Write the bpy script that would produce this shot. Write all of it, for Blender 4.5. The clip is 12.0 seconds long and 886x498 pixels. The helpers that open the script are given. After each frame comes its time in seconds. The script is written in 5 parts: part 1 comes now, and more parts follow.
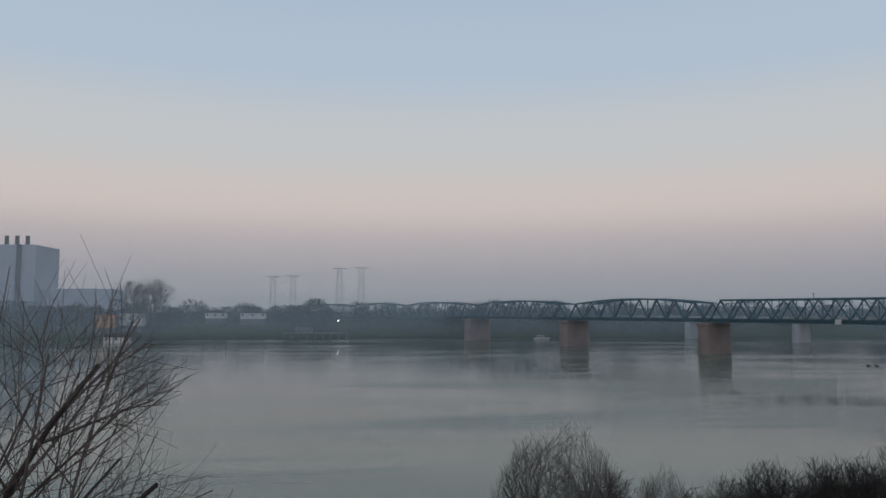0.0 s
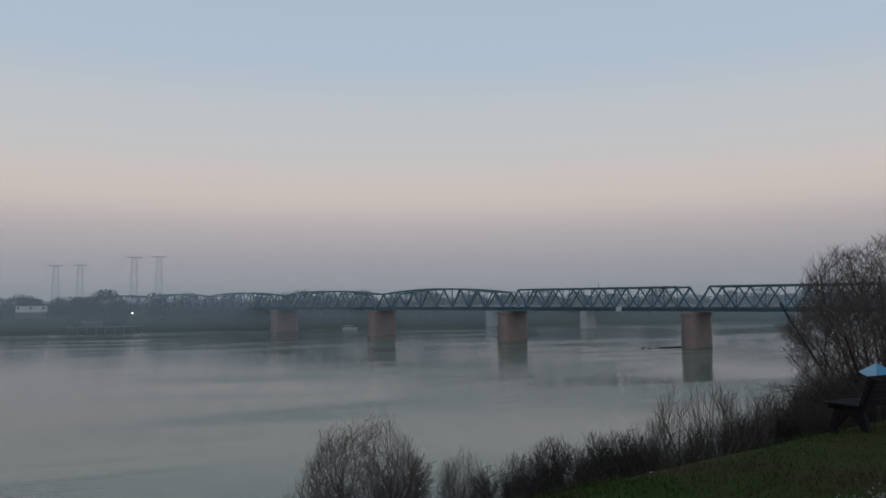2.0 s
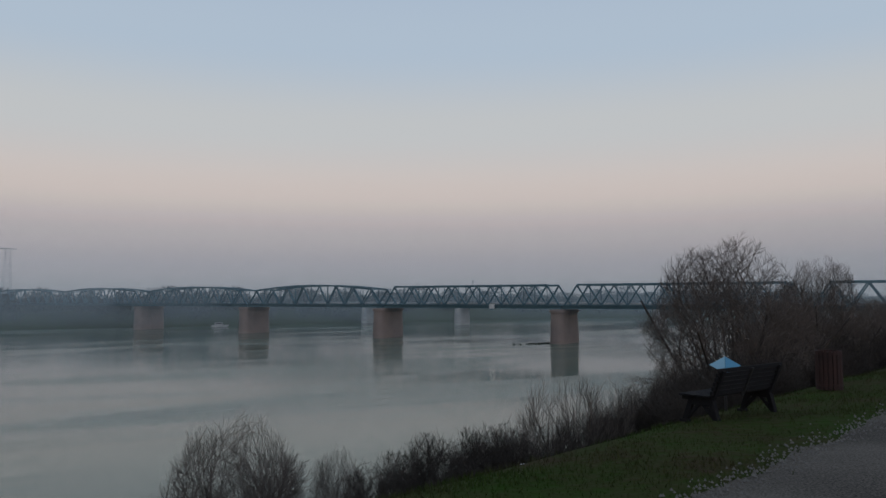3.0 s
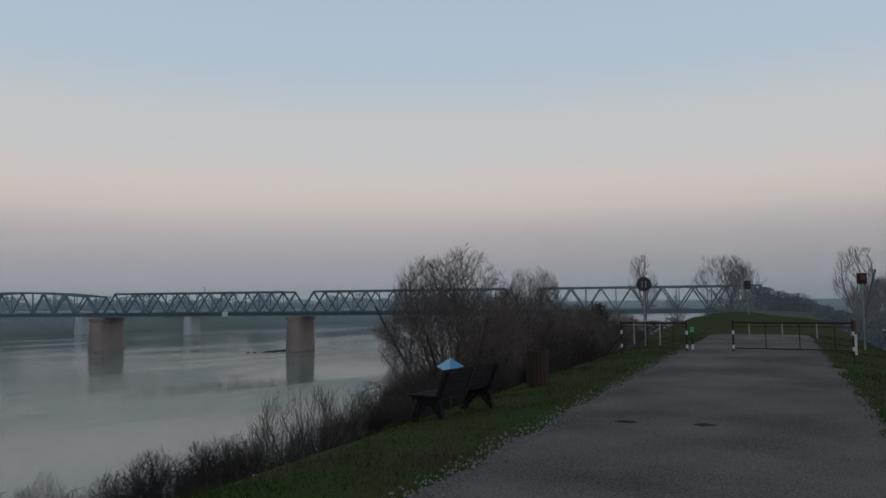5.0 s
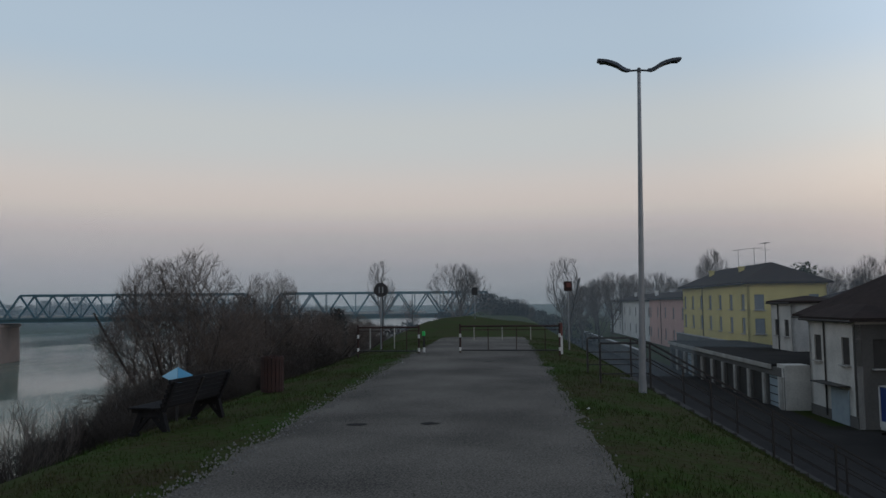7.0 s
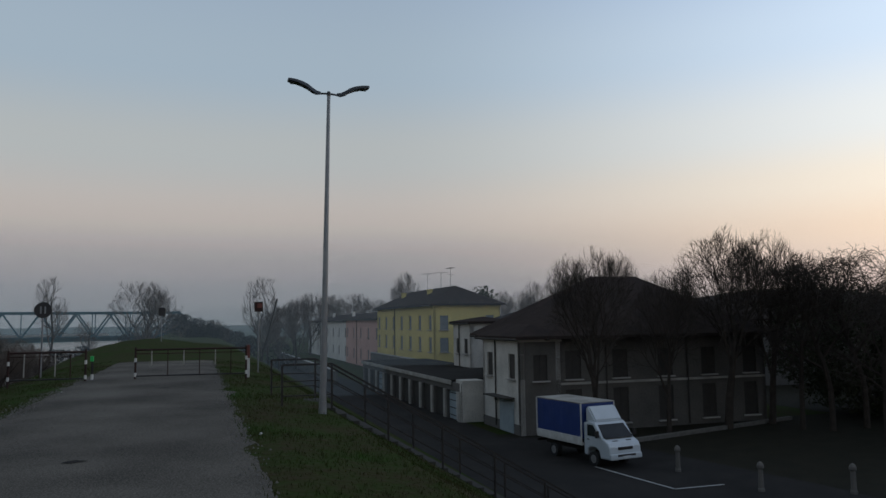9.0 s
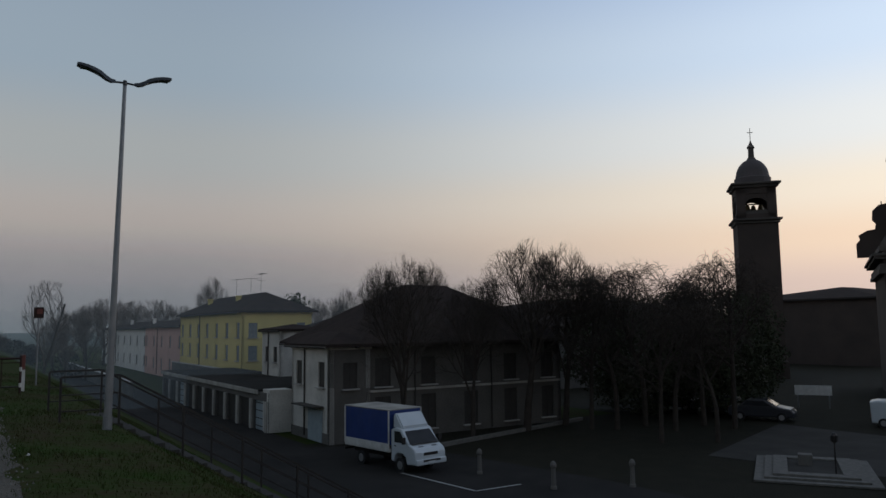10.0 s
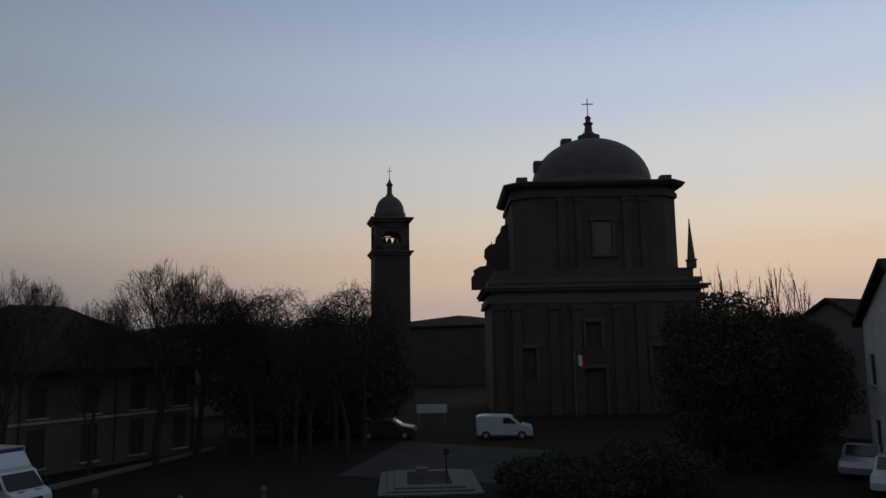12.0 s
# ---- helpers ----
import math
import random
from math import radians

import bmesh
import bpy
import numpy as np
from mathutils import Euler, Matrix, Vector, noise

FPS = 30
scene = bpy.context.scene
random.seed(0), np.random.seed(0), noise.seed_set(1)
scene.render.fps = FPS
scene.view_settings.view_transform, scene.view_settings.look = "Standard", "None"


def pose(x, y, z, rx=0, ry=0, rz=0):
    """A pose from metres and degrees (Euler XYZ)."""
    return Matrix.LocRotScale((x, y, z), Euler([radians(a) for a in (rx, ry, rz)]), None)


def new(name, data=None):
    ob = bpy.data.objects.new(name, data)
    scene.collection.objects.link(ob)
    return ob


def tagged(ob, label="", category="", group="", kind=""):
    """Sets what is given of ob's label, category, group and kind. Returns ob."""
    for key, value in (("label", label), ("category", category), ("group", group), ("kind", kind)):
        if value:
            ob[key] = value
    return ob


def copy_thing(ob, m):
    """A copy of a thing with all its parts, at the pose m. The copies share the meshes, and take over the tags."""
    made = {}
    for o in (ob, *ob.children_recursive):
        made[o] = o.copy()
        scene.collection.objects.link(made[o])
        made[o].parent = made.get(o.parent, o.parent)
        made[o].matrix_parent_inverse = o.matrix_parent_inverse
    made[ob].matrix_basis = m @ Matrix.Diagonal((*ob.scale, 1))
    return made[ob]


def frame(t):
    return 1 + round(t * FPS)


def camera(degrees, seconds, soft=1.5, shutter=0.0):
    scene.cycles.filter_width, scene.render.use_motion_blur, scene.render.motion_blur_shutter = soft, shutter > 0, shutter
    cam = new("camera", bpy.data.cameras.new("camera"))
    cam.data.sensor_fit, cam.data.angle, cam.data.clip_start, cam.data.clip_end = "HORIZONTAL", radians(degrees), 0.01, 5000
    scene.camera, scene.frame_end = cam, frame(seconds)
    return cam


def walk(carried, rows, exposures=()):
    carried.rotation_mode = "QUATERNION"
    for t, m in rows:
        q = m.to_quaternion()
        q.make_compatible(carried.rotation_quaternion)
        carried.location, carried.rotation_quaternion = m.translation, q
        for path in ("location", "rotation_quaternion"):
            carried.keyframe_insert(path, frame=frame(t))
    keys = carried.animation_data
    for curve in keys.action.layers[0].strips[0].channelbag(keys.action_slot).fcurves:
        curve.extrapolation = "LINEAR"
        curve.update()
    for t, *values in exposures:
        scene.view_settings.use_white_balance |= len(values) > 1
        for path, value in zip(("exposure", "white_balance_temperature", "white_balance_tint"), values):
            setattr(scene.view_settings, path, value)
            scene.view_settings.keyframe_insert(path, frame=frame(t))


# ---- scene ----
cam = camera(61.34, 12.0, soft=1.5)
# seconds, eye x, y, z, yaw, pitch, roll
ROWS = [
    (0.0, -0.070, 0.157, 1.65, -5.85, 4.70, -0.00),
    (0.5, -0.047, 0.098, 1.65, -9.53, 4.42, 0.08),
    (1.0, -0.035, 0.057, 1.65, -12.92, 4.26, 0.00),
    (1.5, -0.038, 0.046, 1.65, -16.21, 4.16, 0.32),
    (2.0, -0.053, 0.052, 1.65, -20.42, 3.90, 0.42),
    (2.5, -0.073, 0.066, 1.65, -25.28, 3.74, 0.38),
    (3.0, -0.082, 0.058, 1.65, -29.89, 3.62, 0.18),
    (3.5, -0.082, 0.034, 1.65, -34.74, 3.68, 0.19),
    (5.5, -0.116, 0.016, 1.65, -54.50, 4.13, 0.49),
    (6.0, -0.098, 0.026, 1.65, -59.18, 4.26, 0.29),
    (6.5, -0.080, 0.000, 1.65, -64.90, 4.22, 0.43),
    (7.0, -0.078, -0.050, 1.65, -69.49, 4.20, 0.59),
    (9.0, 0.191, -0.376, 1.65, -92.08, 5.52, 0.77),
    (9.5, 0.246, -0.447, 1.65, -99.66, 5.48, 0.66),
    (10.0, 0.307, -0.533, 1.65, -106.25, 5.91, 0.72),
    (10.5, 0.335, -0.596, 1.65, -113.73, 6.66, 1.41),
    (11.0, 0.337, -0.607, 1.65, -120.81, 6.85, 1.71),
    (11.5, 0.332, -0.621, 1.65, -128.33, 7.05, 0.93),
    (11.8, 0.325, -0.631, 1.65, -131.8, 7.15, 0.96),
    (12.0, 0.319, -0.638, 1.65, -133.10, 7.41, 0.96),
]
EXPOSURES = [(0.0, .03, 6500, 10), (1.5, .01, 6500, 10), (3.5, 0.0, 6500, 9.5), (6.0, .05, 6470, 8), (7.0, .02, 6450, 7), (9.0, -.22, 6430, 6), (9.5, -.32, 6430, 6), (10.0, -.48, 6440, 6.5), (10.5, -.56, 6460, 7.5), (11.0, -.68, 6470, 8), (12.0, -1.06, 6470, 8)]
walk(cam, [(t, pose(x, y, z, 90 + pitch, roll, yaw)) for t, x, y, z, yaw, pitch, roll in ROWS], EXPOSURES)

# ---- world: clear dusk sky, pink in the east, orange over the set sun in the west ----
SUNSET = radians(170)          # bearing from +y, clockwise
SKY = 1.7


def build_world():
    world = bpy.data.worlds.new("dusk_sky")
    scene.world = world
    world.use_nodes = True
    nt = world.node_tree
    nt.nodes.clear()
    link = nt.links.new
    out = nt.nodes.new("ShaderNodeOutputWorld")
    bg = nt.nodes.new("ShaderNodeBackground")
    bg.inputs["Strength"].default_value = SKY
    link(bg.outputs[0], out.inputs[0])
    tc = nt.nodes.new("ShaderNodeTexCoord")
    nrm = nt.nodes.new("ShaderNodeVectorMath")
    nrm.operation = "NORMALIZE"
    link(tc.outputs["Generated"], nrm.inputs[0])
    sep = nt.nodes.new("ShaderNodeSeparateXYZ")
    link(nrm.outputs[0], sep.inputs[0])

    def ramp(stops):
        r = nt.nodes.new("ShaderNodeValToRGB")
        r.color_ramp.interpolation = "EASE"
        els = r.color_ramp.elements
        while len(els) < len(stops):
            els.new(0.5)
        for e, (p, c) in zip(els, stops):
            e.position, e.color = p, (*[v / SKY for v in c], 1)
        link(sep.outputs["Z"], r.inputs[0])
        return r

    east = ramp([(0.0, (.35, .355, .37)), (.035, (.46, .427, .444)), (.075, (.56, .49, .486)), (.13, (.592, .523, .495)),
                 (.22, (.52, .538, .552)), (.32, (.42, .508, .61)), (.5, (.35, .44, .59)), (1.0, (.33, .37, .45))])
    west = ramp([(0.0, (.95, .69, .63)), (.043, (1.30, .95, .80)), (.10, (1.62, 1.19, .86)), (.16, (1.64, 1.40, 1.14)),
                 (.23, (1.44, 1.43, 1.44)), (.33, (1.12, 1.29, 1.58)), (.45, (.76, .96, 1.40)), (1.0, (.33, .38, .48))])
    flat = nt.nodes.new("ShaderNodeVectorMath")
    flat.operation = "MULTIPLY"
    flat.inputs[1].default_value = (1, 1, 0)
    link(nrm.outputs[0], flat.inputs[0])
    fn = nt.nodes.new("ShaderNodeVectorMath")
    fn.operation = "NORMALIZE"
    link(flat.outputs[0], fn.inputs[0])
    dot = nt.nodes.new("ShaderNodeVectorMath")
    dot.operation = "DOT_PRODUCT"
    dot.inputs[1].default_value = (math.sin(SUNSET), math.cos(SUNSET), 0)
    link(fn.outputs[0], dot.inputs[0])
    mr = nt.nodes.new("ShaderNodeMapRange")
    mr.interpolation_type = "SMOOTHSTEP"
    mr.inputs["From Min"].default_value, mr.inputs["From Max"].default_value = 0.08, 1.25
    link(dot.outputs["Value"], mr.inputs["Value"])
    mix = nt.nodes.new("ShaderNodeMix")
    mix.data_type = "RGBA"
    link(mr.outputs[0], mix.inputs["Factor"])
    link(east.outputs[0], mix.inputs[6])
    link(west.outputs[0], mix.inputs[7])
    link(mix.outputs[2], bg.inputs["Color"])


build_world()


# ---- materials ----
MATS = {}


def mat(name, c1, c2=None, rough=0.8, scale=3.0, fine=40.0, bump=0.2, metal=0.0, spec=0.3, stretch=(1, 1, 1), piece=0.0, depth=0.02, grain=0.5):
    """Principled surface: two colours mixed by broad and fine noise, with relief; piece: variation from object to object."""
    if name in MATS:
        return MATS[name]
    m = bpy.data.materials.new(name)
    MATS[name] = m
    m.use_nodes = True
    nt = m.node_tree
    link = nt.links.new
    p = nt.nodes["Principled BSDF"]
    c2 = c2 or tuple(v * 0.6 for v in c1)
    tc = nt.nodes.new("ShaderNodeTexCoord")
    mp = nt.nodes.new("ShaderNodeMapping")
    mp.inputs["Scale"].default_value = stretch
    link(tc.outputs["Object"], mp.inputs[0])
    big, small = nt.nodes.new("ShaderNodeTexNoise"), nt.nodes.new("ShaderNodeTexNoise")
    for n, s, d in ((big, scale, 5), (small, fine, 3)):
        n.inputs["Scale"].default_value, n.inputs["Detail"].default_value = s, d
        link(mp.outputs[0], n.inputs["Vector"])
    add = nt.nodes.new("ShaderNodeMath")
    add.operation = "MULTIPLY_ADD"
    add.inputs[1].default_value = grain
    link(small.outputs["Fac"], add.inputs[0])
    half = nt.nodes.new("ShaderNodeMath")
    half.operation = "MULTIPLY_ADD"
    half.inputs[1].default_value, half.inputs[2].default_value = 1.6, -0.55 - (grain - .5) / 2
    link(big.outputs["Fac"], half.inputs[0])
    link(half.outputs[0], add.inputs[2])
    fac = add.outputs[0]
    if piece:
        info = nt.nodes.new("ShaderNodeObjectInfo")
        pa = nt.nodes.new("ShaderNodeMath")
        pa.operation = "MULTIPLY_ADD"
        pa.inputs[1].default_value = piece
        link(info.outputs["Random"], pa.inputs[0])
        link(fac, pa.inputs[2])
        fac = pa.outputs[0]
    mix = nt.nodes.new("ShaderNodeMix")
    mix.data_type = "RGBA"
    mix.inputs[6].default_value, mix.inputs[7].default_value = (*c1, 1), (*c2, 1)
    link(fac, mix.inputs["Factor"])
    link(mix.outputs[2], p.inputs["Base Color"])
    p.inputs["Roughness"].default_value, p.inputs["Metallic"].default_value = rough, metal
    p.inputs["Specular IOR Level"].default_value = spec
    if bump:
        b = nt.nodes.new("ShaderNodeBump")
        b.inputs["Strength"].default_value, b.inputs["Distance"].default_value = bump, depth
        link(small.outputs["Fac"], b.inputs["Height"])
        link(b.outputs[0], p.inputs["Normal"])
    return m


def water_material():
    m = bpy.data.materials.new("river_water")
    m.use_nodes = True
    nt = m.node_tree
    link = nt.links.new
    p = nt.nodes["Principled BSDF"]
    p.inputs["Base Color"].default_value = (.082, .115, .086, 1)
    p.inputs["IOR"].default_value = 1.33
    tc = nt.nodes.new("ShaderNodeTexCoord")
    mp = nt.nodes.new("ShaderNodeMapping")
    mp.inputs["Rotation"].default_value = (0, 0, radians(-16))
    mp.inputs["Scale"].default_value = (.2, 1, 1)
    link(tc.outputs["Object"], mp.inputs[0])
    big, mid, tiny = [nt.nodes.new("ShaderNodeTexNoise") for _ in range(3)]
    for n, s, d, w in ((big, .035, 4, 1.5), (mid, .35, 4, .5), (tiny, 1.7, 3, 0)):
        n.inputs["Scale"].default_value, n.inputs["Detail"].default_value, n.inputs["Distortion"].default_value = s, d, w
        link(mp.outputs[0], n.inputs["Vector"])
    # calm and ruffled water lie in patches
    r = nt.nodes.new("ShaderNodeMapRange")
    r.inputs["From Min"].default_value, r.inputs["From Max"].default_value = .45, .68
    r.inputs["To Min"].default_value, r.inputs["To Max"].default_value = .10, .26
    link(big.outputs["Fac"], r.inputs["Value"])
    link(r.outputs[0], p.inputs["Roughness"])
    s = nt.nodes.new("ShaderNodeMapRange")
    s.inputs["From Min"].default_value, s.inputs["From Max"].default_value = .5, .7
    s.inputs["To Min"].default_value, s.inputs["To Max"].default_value = .035, .6
    link(big.outputs["Fac"], s.inputs["Value"])
    b1, b2 = nt.nodes.new("ShaderNodeBump"), nt.nodes.new("ShaderNodeBump")
    b1.inputs["Distance"].default_value, b2.inputs["Distance"].default_value = .4, .06
    link(s.outputs[0], b1.inputs["Strength"])
    link(s.outputs[0], b2.inputs["Strength"])
    link(mid.outputs["Fac"], b1.inputs["Height"])
    link(tiny.outputs["Fac"], b2.inputs["Height"])
    link(b1.outputs[0], b2.inputs["Normal"])
    link(b2.outputs[0], p.inputs["Normal"])
    return m


def haze_material(alpha, bearing=30, lo=-.2, hi=.62):
    """Stand-in for haze on an upright sheet: scatters the sky's light, thickest low down, fading upwards and at its
    foot.
    """
    m = bpy.data.materials.new("haze_sheet")
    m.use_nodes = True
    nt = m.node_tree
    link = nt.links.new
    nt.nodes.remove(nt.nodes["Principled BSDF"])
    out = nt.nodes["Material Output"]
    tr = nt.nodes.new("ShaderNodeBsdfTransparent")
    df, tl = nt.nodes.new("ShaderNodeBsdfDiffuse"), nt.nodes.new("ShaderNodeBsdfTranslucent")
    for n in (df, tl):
        # blue-grey haze tint, put on the sheets as colour
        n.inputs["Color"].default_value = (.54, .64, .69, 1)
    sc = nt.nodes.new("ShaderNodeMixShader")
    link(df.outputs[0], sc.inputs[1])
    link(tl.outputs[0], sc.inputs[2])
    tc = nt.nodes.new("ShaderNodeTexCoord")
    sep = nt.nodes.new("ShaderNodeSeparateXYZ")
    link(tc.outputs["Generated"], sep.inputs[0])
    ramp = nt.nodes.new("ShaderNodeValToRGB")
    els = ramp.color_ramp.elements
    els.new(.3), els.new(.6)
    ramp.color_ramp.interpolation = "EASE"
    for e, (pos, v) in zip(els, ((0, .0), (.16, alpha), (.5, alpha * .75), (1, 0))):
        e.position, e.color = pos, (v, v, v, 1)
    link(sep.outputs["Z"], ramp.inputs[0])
    # the sheet's opacity falls off away from its bearing, so it thins out over the town
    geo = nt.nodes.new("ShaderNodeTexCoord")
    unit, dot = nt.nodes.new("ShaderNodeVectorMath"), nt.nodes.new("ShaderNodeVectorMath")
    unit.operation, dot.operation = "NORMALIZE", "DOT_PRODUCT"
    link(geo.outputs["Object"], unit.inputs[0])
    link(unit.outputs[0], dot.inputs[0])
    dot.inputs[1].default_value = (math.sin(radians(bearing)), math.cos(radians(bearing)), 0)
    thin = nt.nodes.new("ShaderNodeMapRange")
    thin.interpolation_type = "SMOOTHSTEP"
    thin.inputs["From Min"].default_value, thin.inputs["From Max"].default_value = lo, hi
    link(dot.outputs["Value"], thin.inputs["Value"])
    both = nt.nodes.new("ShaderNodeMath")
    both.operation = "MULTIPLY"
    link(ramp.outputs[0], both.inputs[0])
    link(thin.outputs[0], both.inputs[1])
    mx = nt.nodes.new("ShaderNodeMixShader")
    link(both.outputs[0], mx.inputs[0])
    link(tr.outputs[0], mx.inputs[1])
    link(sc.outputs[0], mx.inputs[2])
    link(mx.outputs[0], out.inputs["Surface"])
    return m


GRASS = mat("dike_grass", (.019, .046, .006), (.040, .029, .017), .95, .6, 6, .7, spec=.03, depth=.06, grain=1.1)
BLADE = mat("grass_blades", (.022, .050, .008), (.046, .036, .02), .9, .6, 6, 0, spec=.05, grain=1.1)
GRAVEL = mat("gravel_path", (.030, .027, .023), (.132, .119, .10), .95, .45, 48, .55, spec=.1, depth=.015, grain=2.2)
STONE = mat("pale_gravel", (.15, .143, .13), (.075, .072, .066), .9, 5, 30, .2)
ASPHALT = mat("asphalt", (.018, .0175, .017), (.034, .032, .03), .95, .5, 80, .4, spec=.06)
SOIL = mat("bank_soil", (.022, .020, .013), (.012, .012, .008), .95, .8, 12, .6, spec=.1, depth=.06)
STEEL = mat("blue_grey_steel", (.055, .125, .15), (.034, .075, .095), .55, .8, 20, .1, metal=.2)
PIER = mat("pier_masonry", (.24, .175, .145), (.14, .112, .098), .9, .25, 4, .5, depth=.05)
PALE = mat("pale_concrete", (.40, .385, .36), (.27, .26, .245), .85, .3, 5, .2)
BARK = mat("bark", (.055, .045, .038), (.028, .024, .02), .95, 2, 25, .5, spec=.15)
TWIG = mat("twigs", (.125, .102, .086), (.075, .06, .051), .9, 1, 10, 0, spec=.15)
DARKLEAF = mat("evergreen_leaves", (.030, .037, .021), (.045, .05, .028), .95, 1, 12, 0, spec=.2)
IRON = mat("dark_painted_iron", (.022, .022, .026), (.04, .035, .03), .5, 4, 40, .1, metal=.4)
GALV = mat("galvanised_steel", (.24, .25, .26), (.15, .16, .17), .45, 3, 30, .1, metal=.6)
LAMPHEAD = mat("lamp_head_grey", (.06, .065, .07), (.04, .042, .045), .4, 4, 30, .05, metal=.5)
BENCHWOOD = mat("dark_bench_slat", (.008, .008, .009), (.014, .013, .013), .85, 4, 30, .2, spec=.1, stretch=(1, 8, 8), piece=.3)
RUST = mat("rust_brown", (.045, .019, .014), (.024, .013, .011), .85, 4, 30, .3, piece=.3)
WHITEPAINT = mat("white_paint", (.58, .58, .56), (.36, .35, .33), .6, 3, 30, .1)
REDPAINT = mat("faded_red_paint", (.16, .045, .035), (.085, .034, .028), .6, 5, 30, .1)
SIGNBLACK = mat("sign_black", (.018, .018, .02), (.03, .03, .03), .5, 3, 20, 0)
SIGNBLUE = mat("sign_blue", (.09, .30, .50), (.12, .36, .55), .5, 3, 20, 0)
SIGNPALE = mat("sign_pale_blue", (.28, .52, .66), (.24, .46, .6), .5, 3, 20, 0)
GREENGLOW = mat("green_reflector", (.05, .5, .12), (.04, .4, .1), .3, 3, 20, 0)
# greyish beige render, darkened further to hold the shade of the trees
VILLASHADE = mat("tree_shaded_beige_render", (.115, .107, .096), (.065, .061, .056), .9, .5, 8, .2, grain=.9)
PLASTER = mat("pale_plaster", (.66, .64, .6), (.48, .46, .43), .9, .5, 8, .15)
LOUVRE = mat("grey_louvre", (.20, .215, .22), (.13, .14, .145), .7, 4, 20, .2)
YELLOW = mat("yellow_render", (.60, .49, .18), (.47, .39, .15), .9, .5, 8, .15)
PINK = mat("pink_render", (.58, .37, .31), (.46, .29, .25), .9, .5, 8, .15)
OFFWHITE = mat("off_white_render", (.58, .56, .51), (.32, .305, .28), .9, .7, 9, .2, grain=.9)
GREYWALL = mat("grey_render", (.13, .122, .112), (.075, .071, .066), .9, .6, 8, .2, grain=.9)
ORANGE = mat("orange_render", (.50, .22, .07), (.4, .18, .07), .9, .5, 8, .1)
TILE = mat("roof_tiles", (.046, .034, .03), (.026, .022, .02), .95, 1, 6, .5, spec=.03, stretch=(1, 1, 1), depth=.06)
FLATROOF = mat("bitumen_roof", (.022, .022, .021), (.04, .037, .034), .98, .6, 20, .3, spec=.02)
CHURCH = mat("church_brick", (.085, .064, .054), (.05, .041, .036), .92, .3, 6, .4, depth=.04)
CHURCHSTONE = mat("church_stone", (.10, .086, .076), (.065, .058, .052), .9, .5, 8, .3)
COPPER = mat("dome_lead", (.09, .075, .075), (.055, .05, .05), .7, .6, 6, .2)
BRONZE = mat("bell_bronze", (.16, .12, .06), (.1, .08, .05), .4, 3, 10, 0, metal=.8)
GLASS = mat("window_glass", (.02, .022, .025), (.03, .032, .035), .12, 2, 5, 0, spec=.5)
SHUTTER = mat("dark_shutter", (.045, .04, .035), (.03, .028, .025), .7, 4, 20, .2)
DOORPALE = mat("pale_blue_door", (.30, .35, .37), (.22, .26, .28), .7, 2, 20, .1)
TARP = mat("blue_tarpaulin", (.013, .036, .16), (.009, .026, .11), .55, 1, 12, .25, spec=.35)
CARWHITE = mat("white_car_paint", (.46, .50, .53), (.38, .42, .45), .3, 1, 10, 0, spec=.5)
CARDARK = mat("dark_car_paint", (.03, .032, .04), (.022, .024, .03), .3, 1, 10, 0, spec=.5)
CARSILVER = mat("silver_car_paint", (.35, .37, .40), (.3, .31, .34), .35, 1, 10, 0, metal=.5)
TYRE = mat("tyre_rubber", (.018, .018, .018), (.025, .025, .025), .9, 3, 30, .1)
RIM = mat("wheel_rim", (.3, .3, .31), (.2, .2, .2), .45, 3, 20, 0, metal=.6)
HEADLIGHT = mat("headlight_glass", (.55, .58, .6), (.45, .48, .5), .1, 3, 20, 0, spec=.6)
FARTREE = mat("far_wood", (.05, .052, .05), (.03, .033, .033), .95, .08, 1, 0, spec=.05)
LINE = mat("road_line", (.34, .34, .33), (.18, .18, .175), .8, 2, 20, .1)
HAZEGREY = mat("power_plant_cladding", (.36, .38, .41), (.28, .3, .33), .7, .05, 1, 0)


WEATHERED = mat("weathered_stone", (.40, .385, .35), (.2, .19, .172), .95, 1, 10, .3, spec=.06)
PAVING = mat("worn_paving", (.06, .058, .054), (.036, .034, .032), .95, .6, 10, .3, spec=.06)


# ---- builders ----
ANG = 16.0                      # bearing of the dike, from +x
UX, UY = math.cos(radians(ANG)), math.sin(radians(ANG))


def sn(s, n, z=0.0):
    """A place s metres along the dike and n metres towards the river."""
    return Vector((s * UX - n * UY, s * UY + n * UX, z))


def ground_z(s, n):
    p = sn(s, n)
    return ground_height(p.x, p.y)


def link_mesh(name, bm, material, parent=None):
    me = bpy.data.meshes.new(name)
    bm.normal_update()
    bm.to_mesh(me)
    bm.free()
    for m in (material if isinstance(material, (list, tuple)) else [material]):
        me.materials.append(m)
    ob = new(name, me)
    if parent:
        ob.parent = parent
    return ob


def part(name, bm, material, parent, label=""):
    return tagged(link_mesh(name, bm, material, parent), label)


def share(name, ob, parent, m):
    """Another piece on the mesh of ob."""
    o = new(name, ob.data)
    o.parent = parent
    o.matrix_basis = m
    return o


def thing(name, place, rz=0.0, label="", category="", group="", kind=""):
    ob = new(name)
    ob.matrix_basis = pose(*place, 0, 0, rz)
    return tagged(ob, label, category, group, kind)


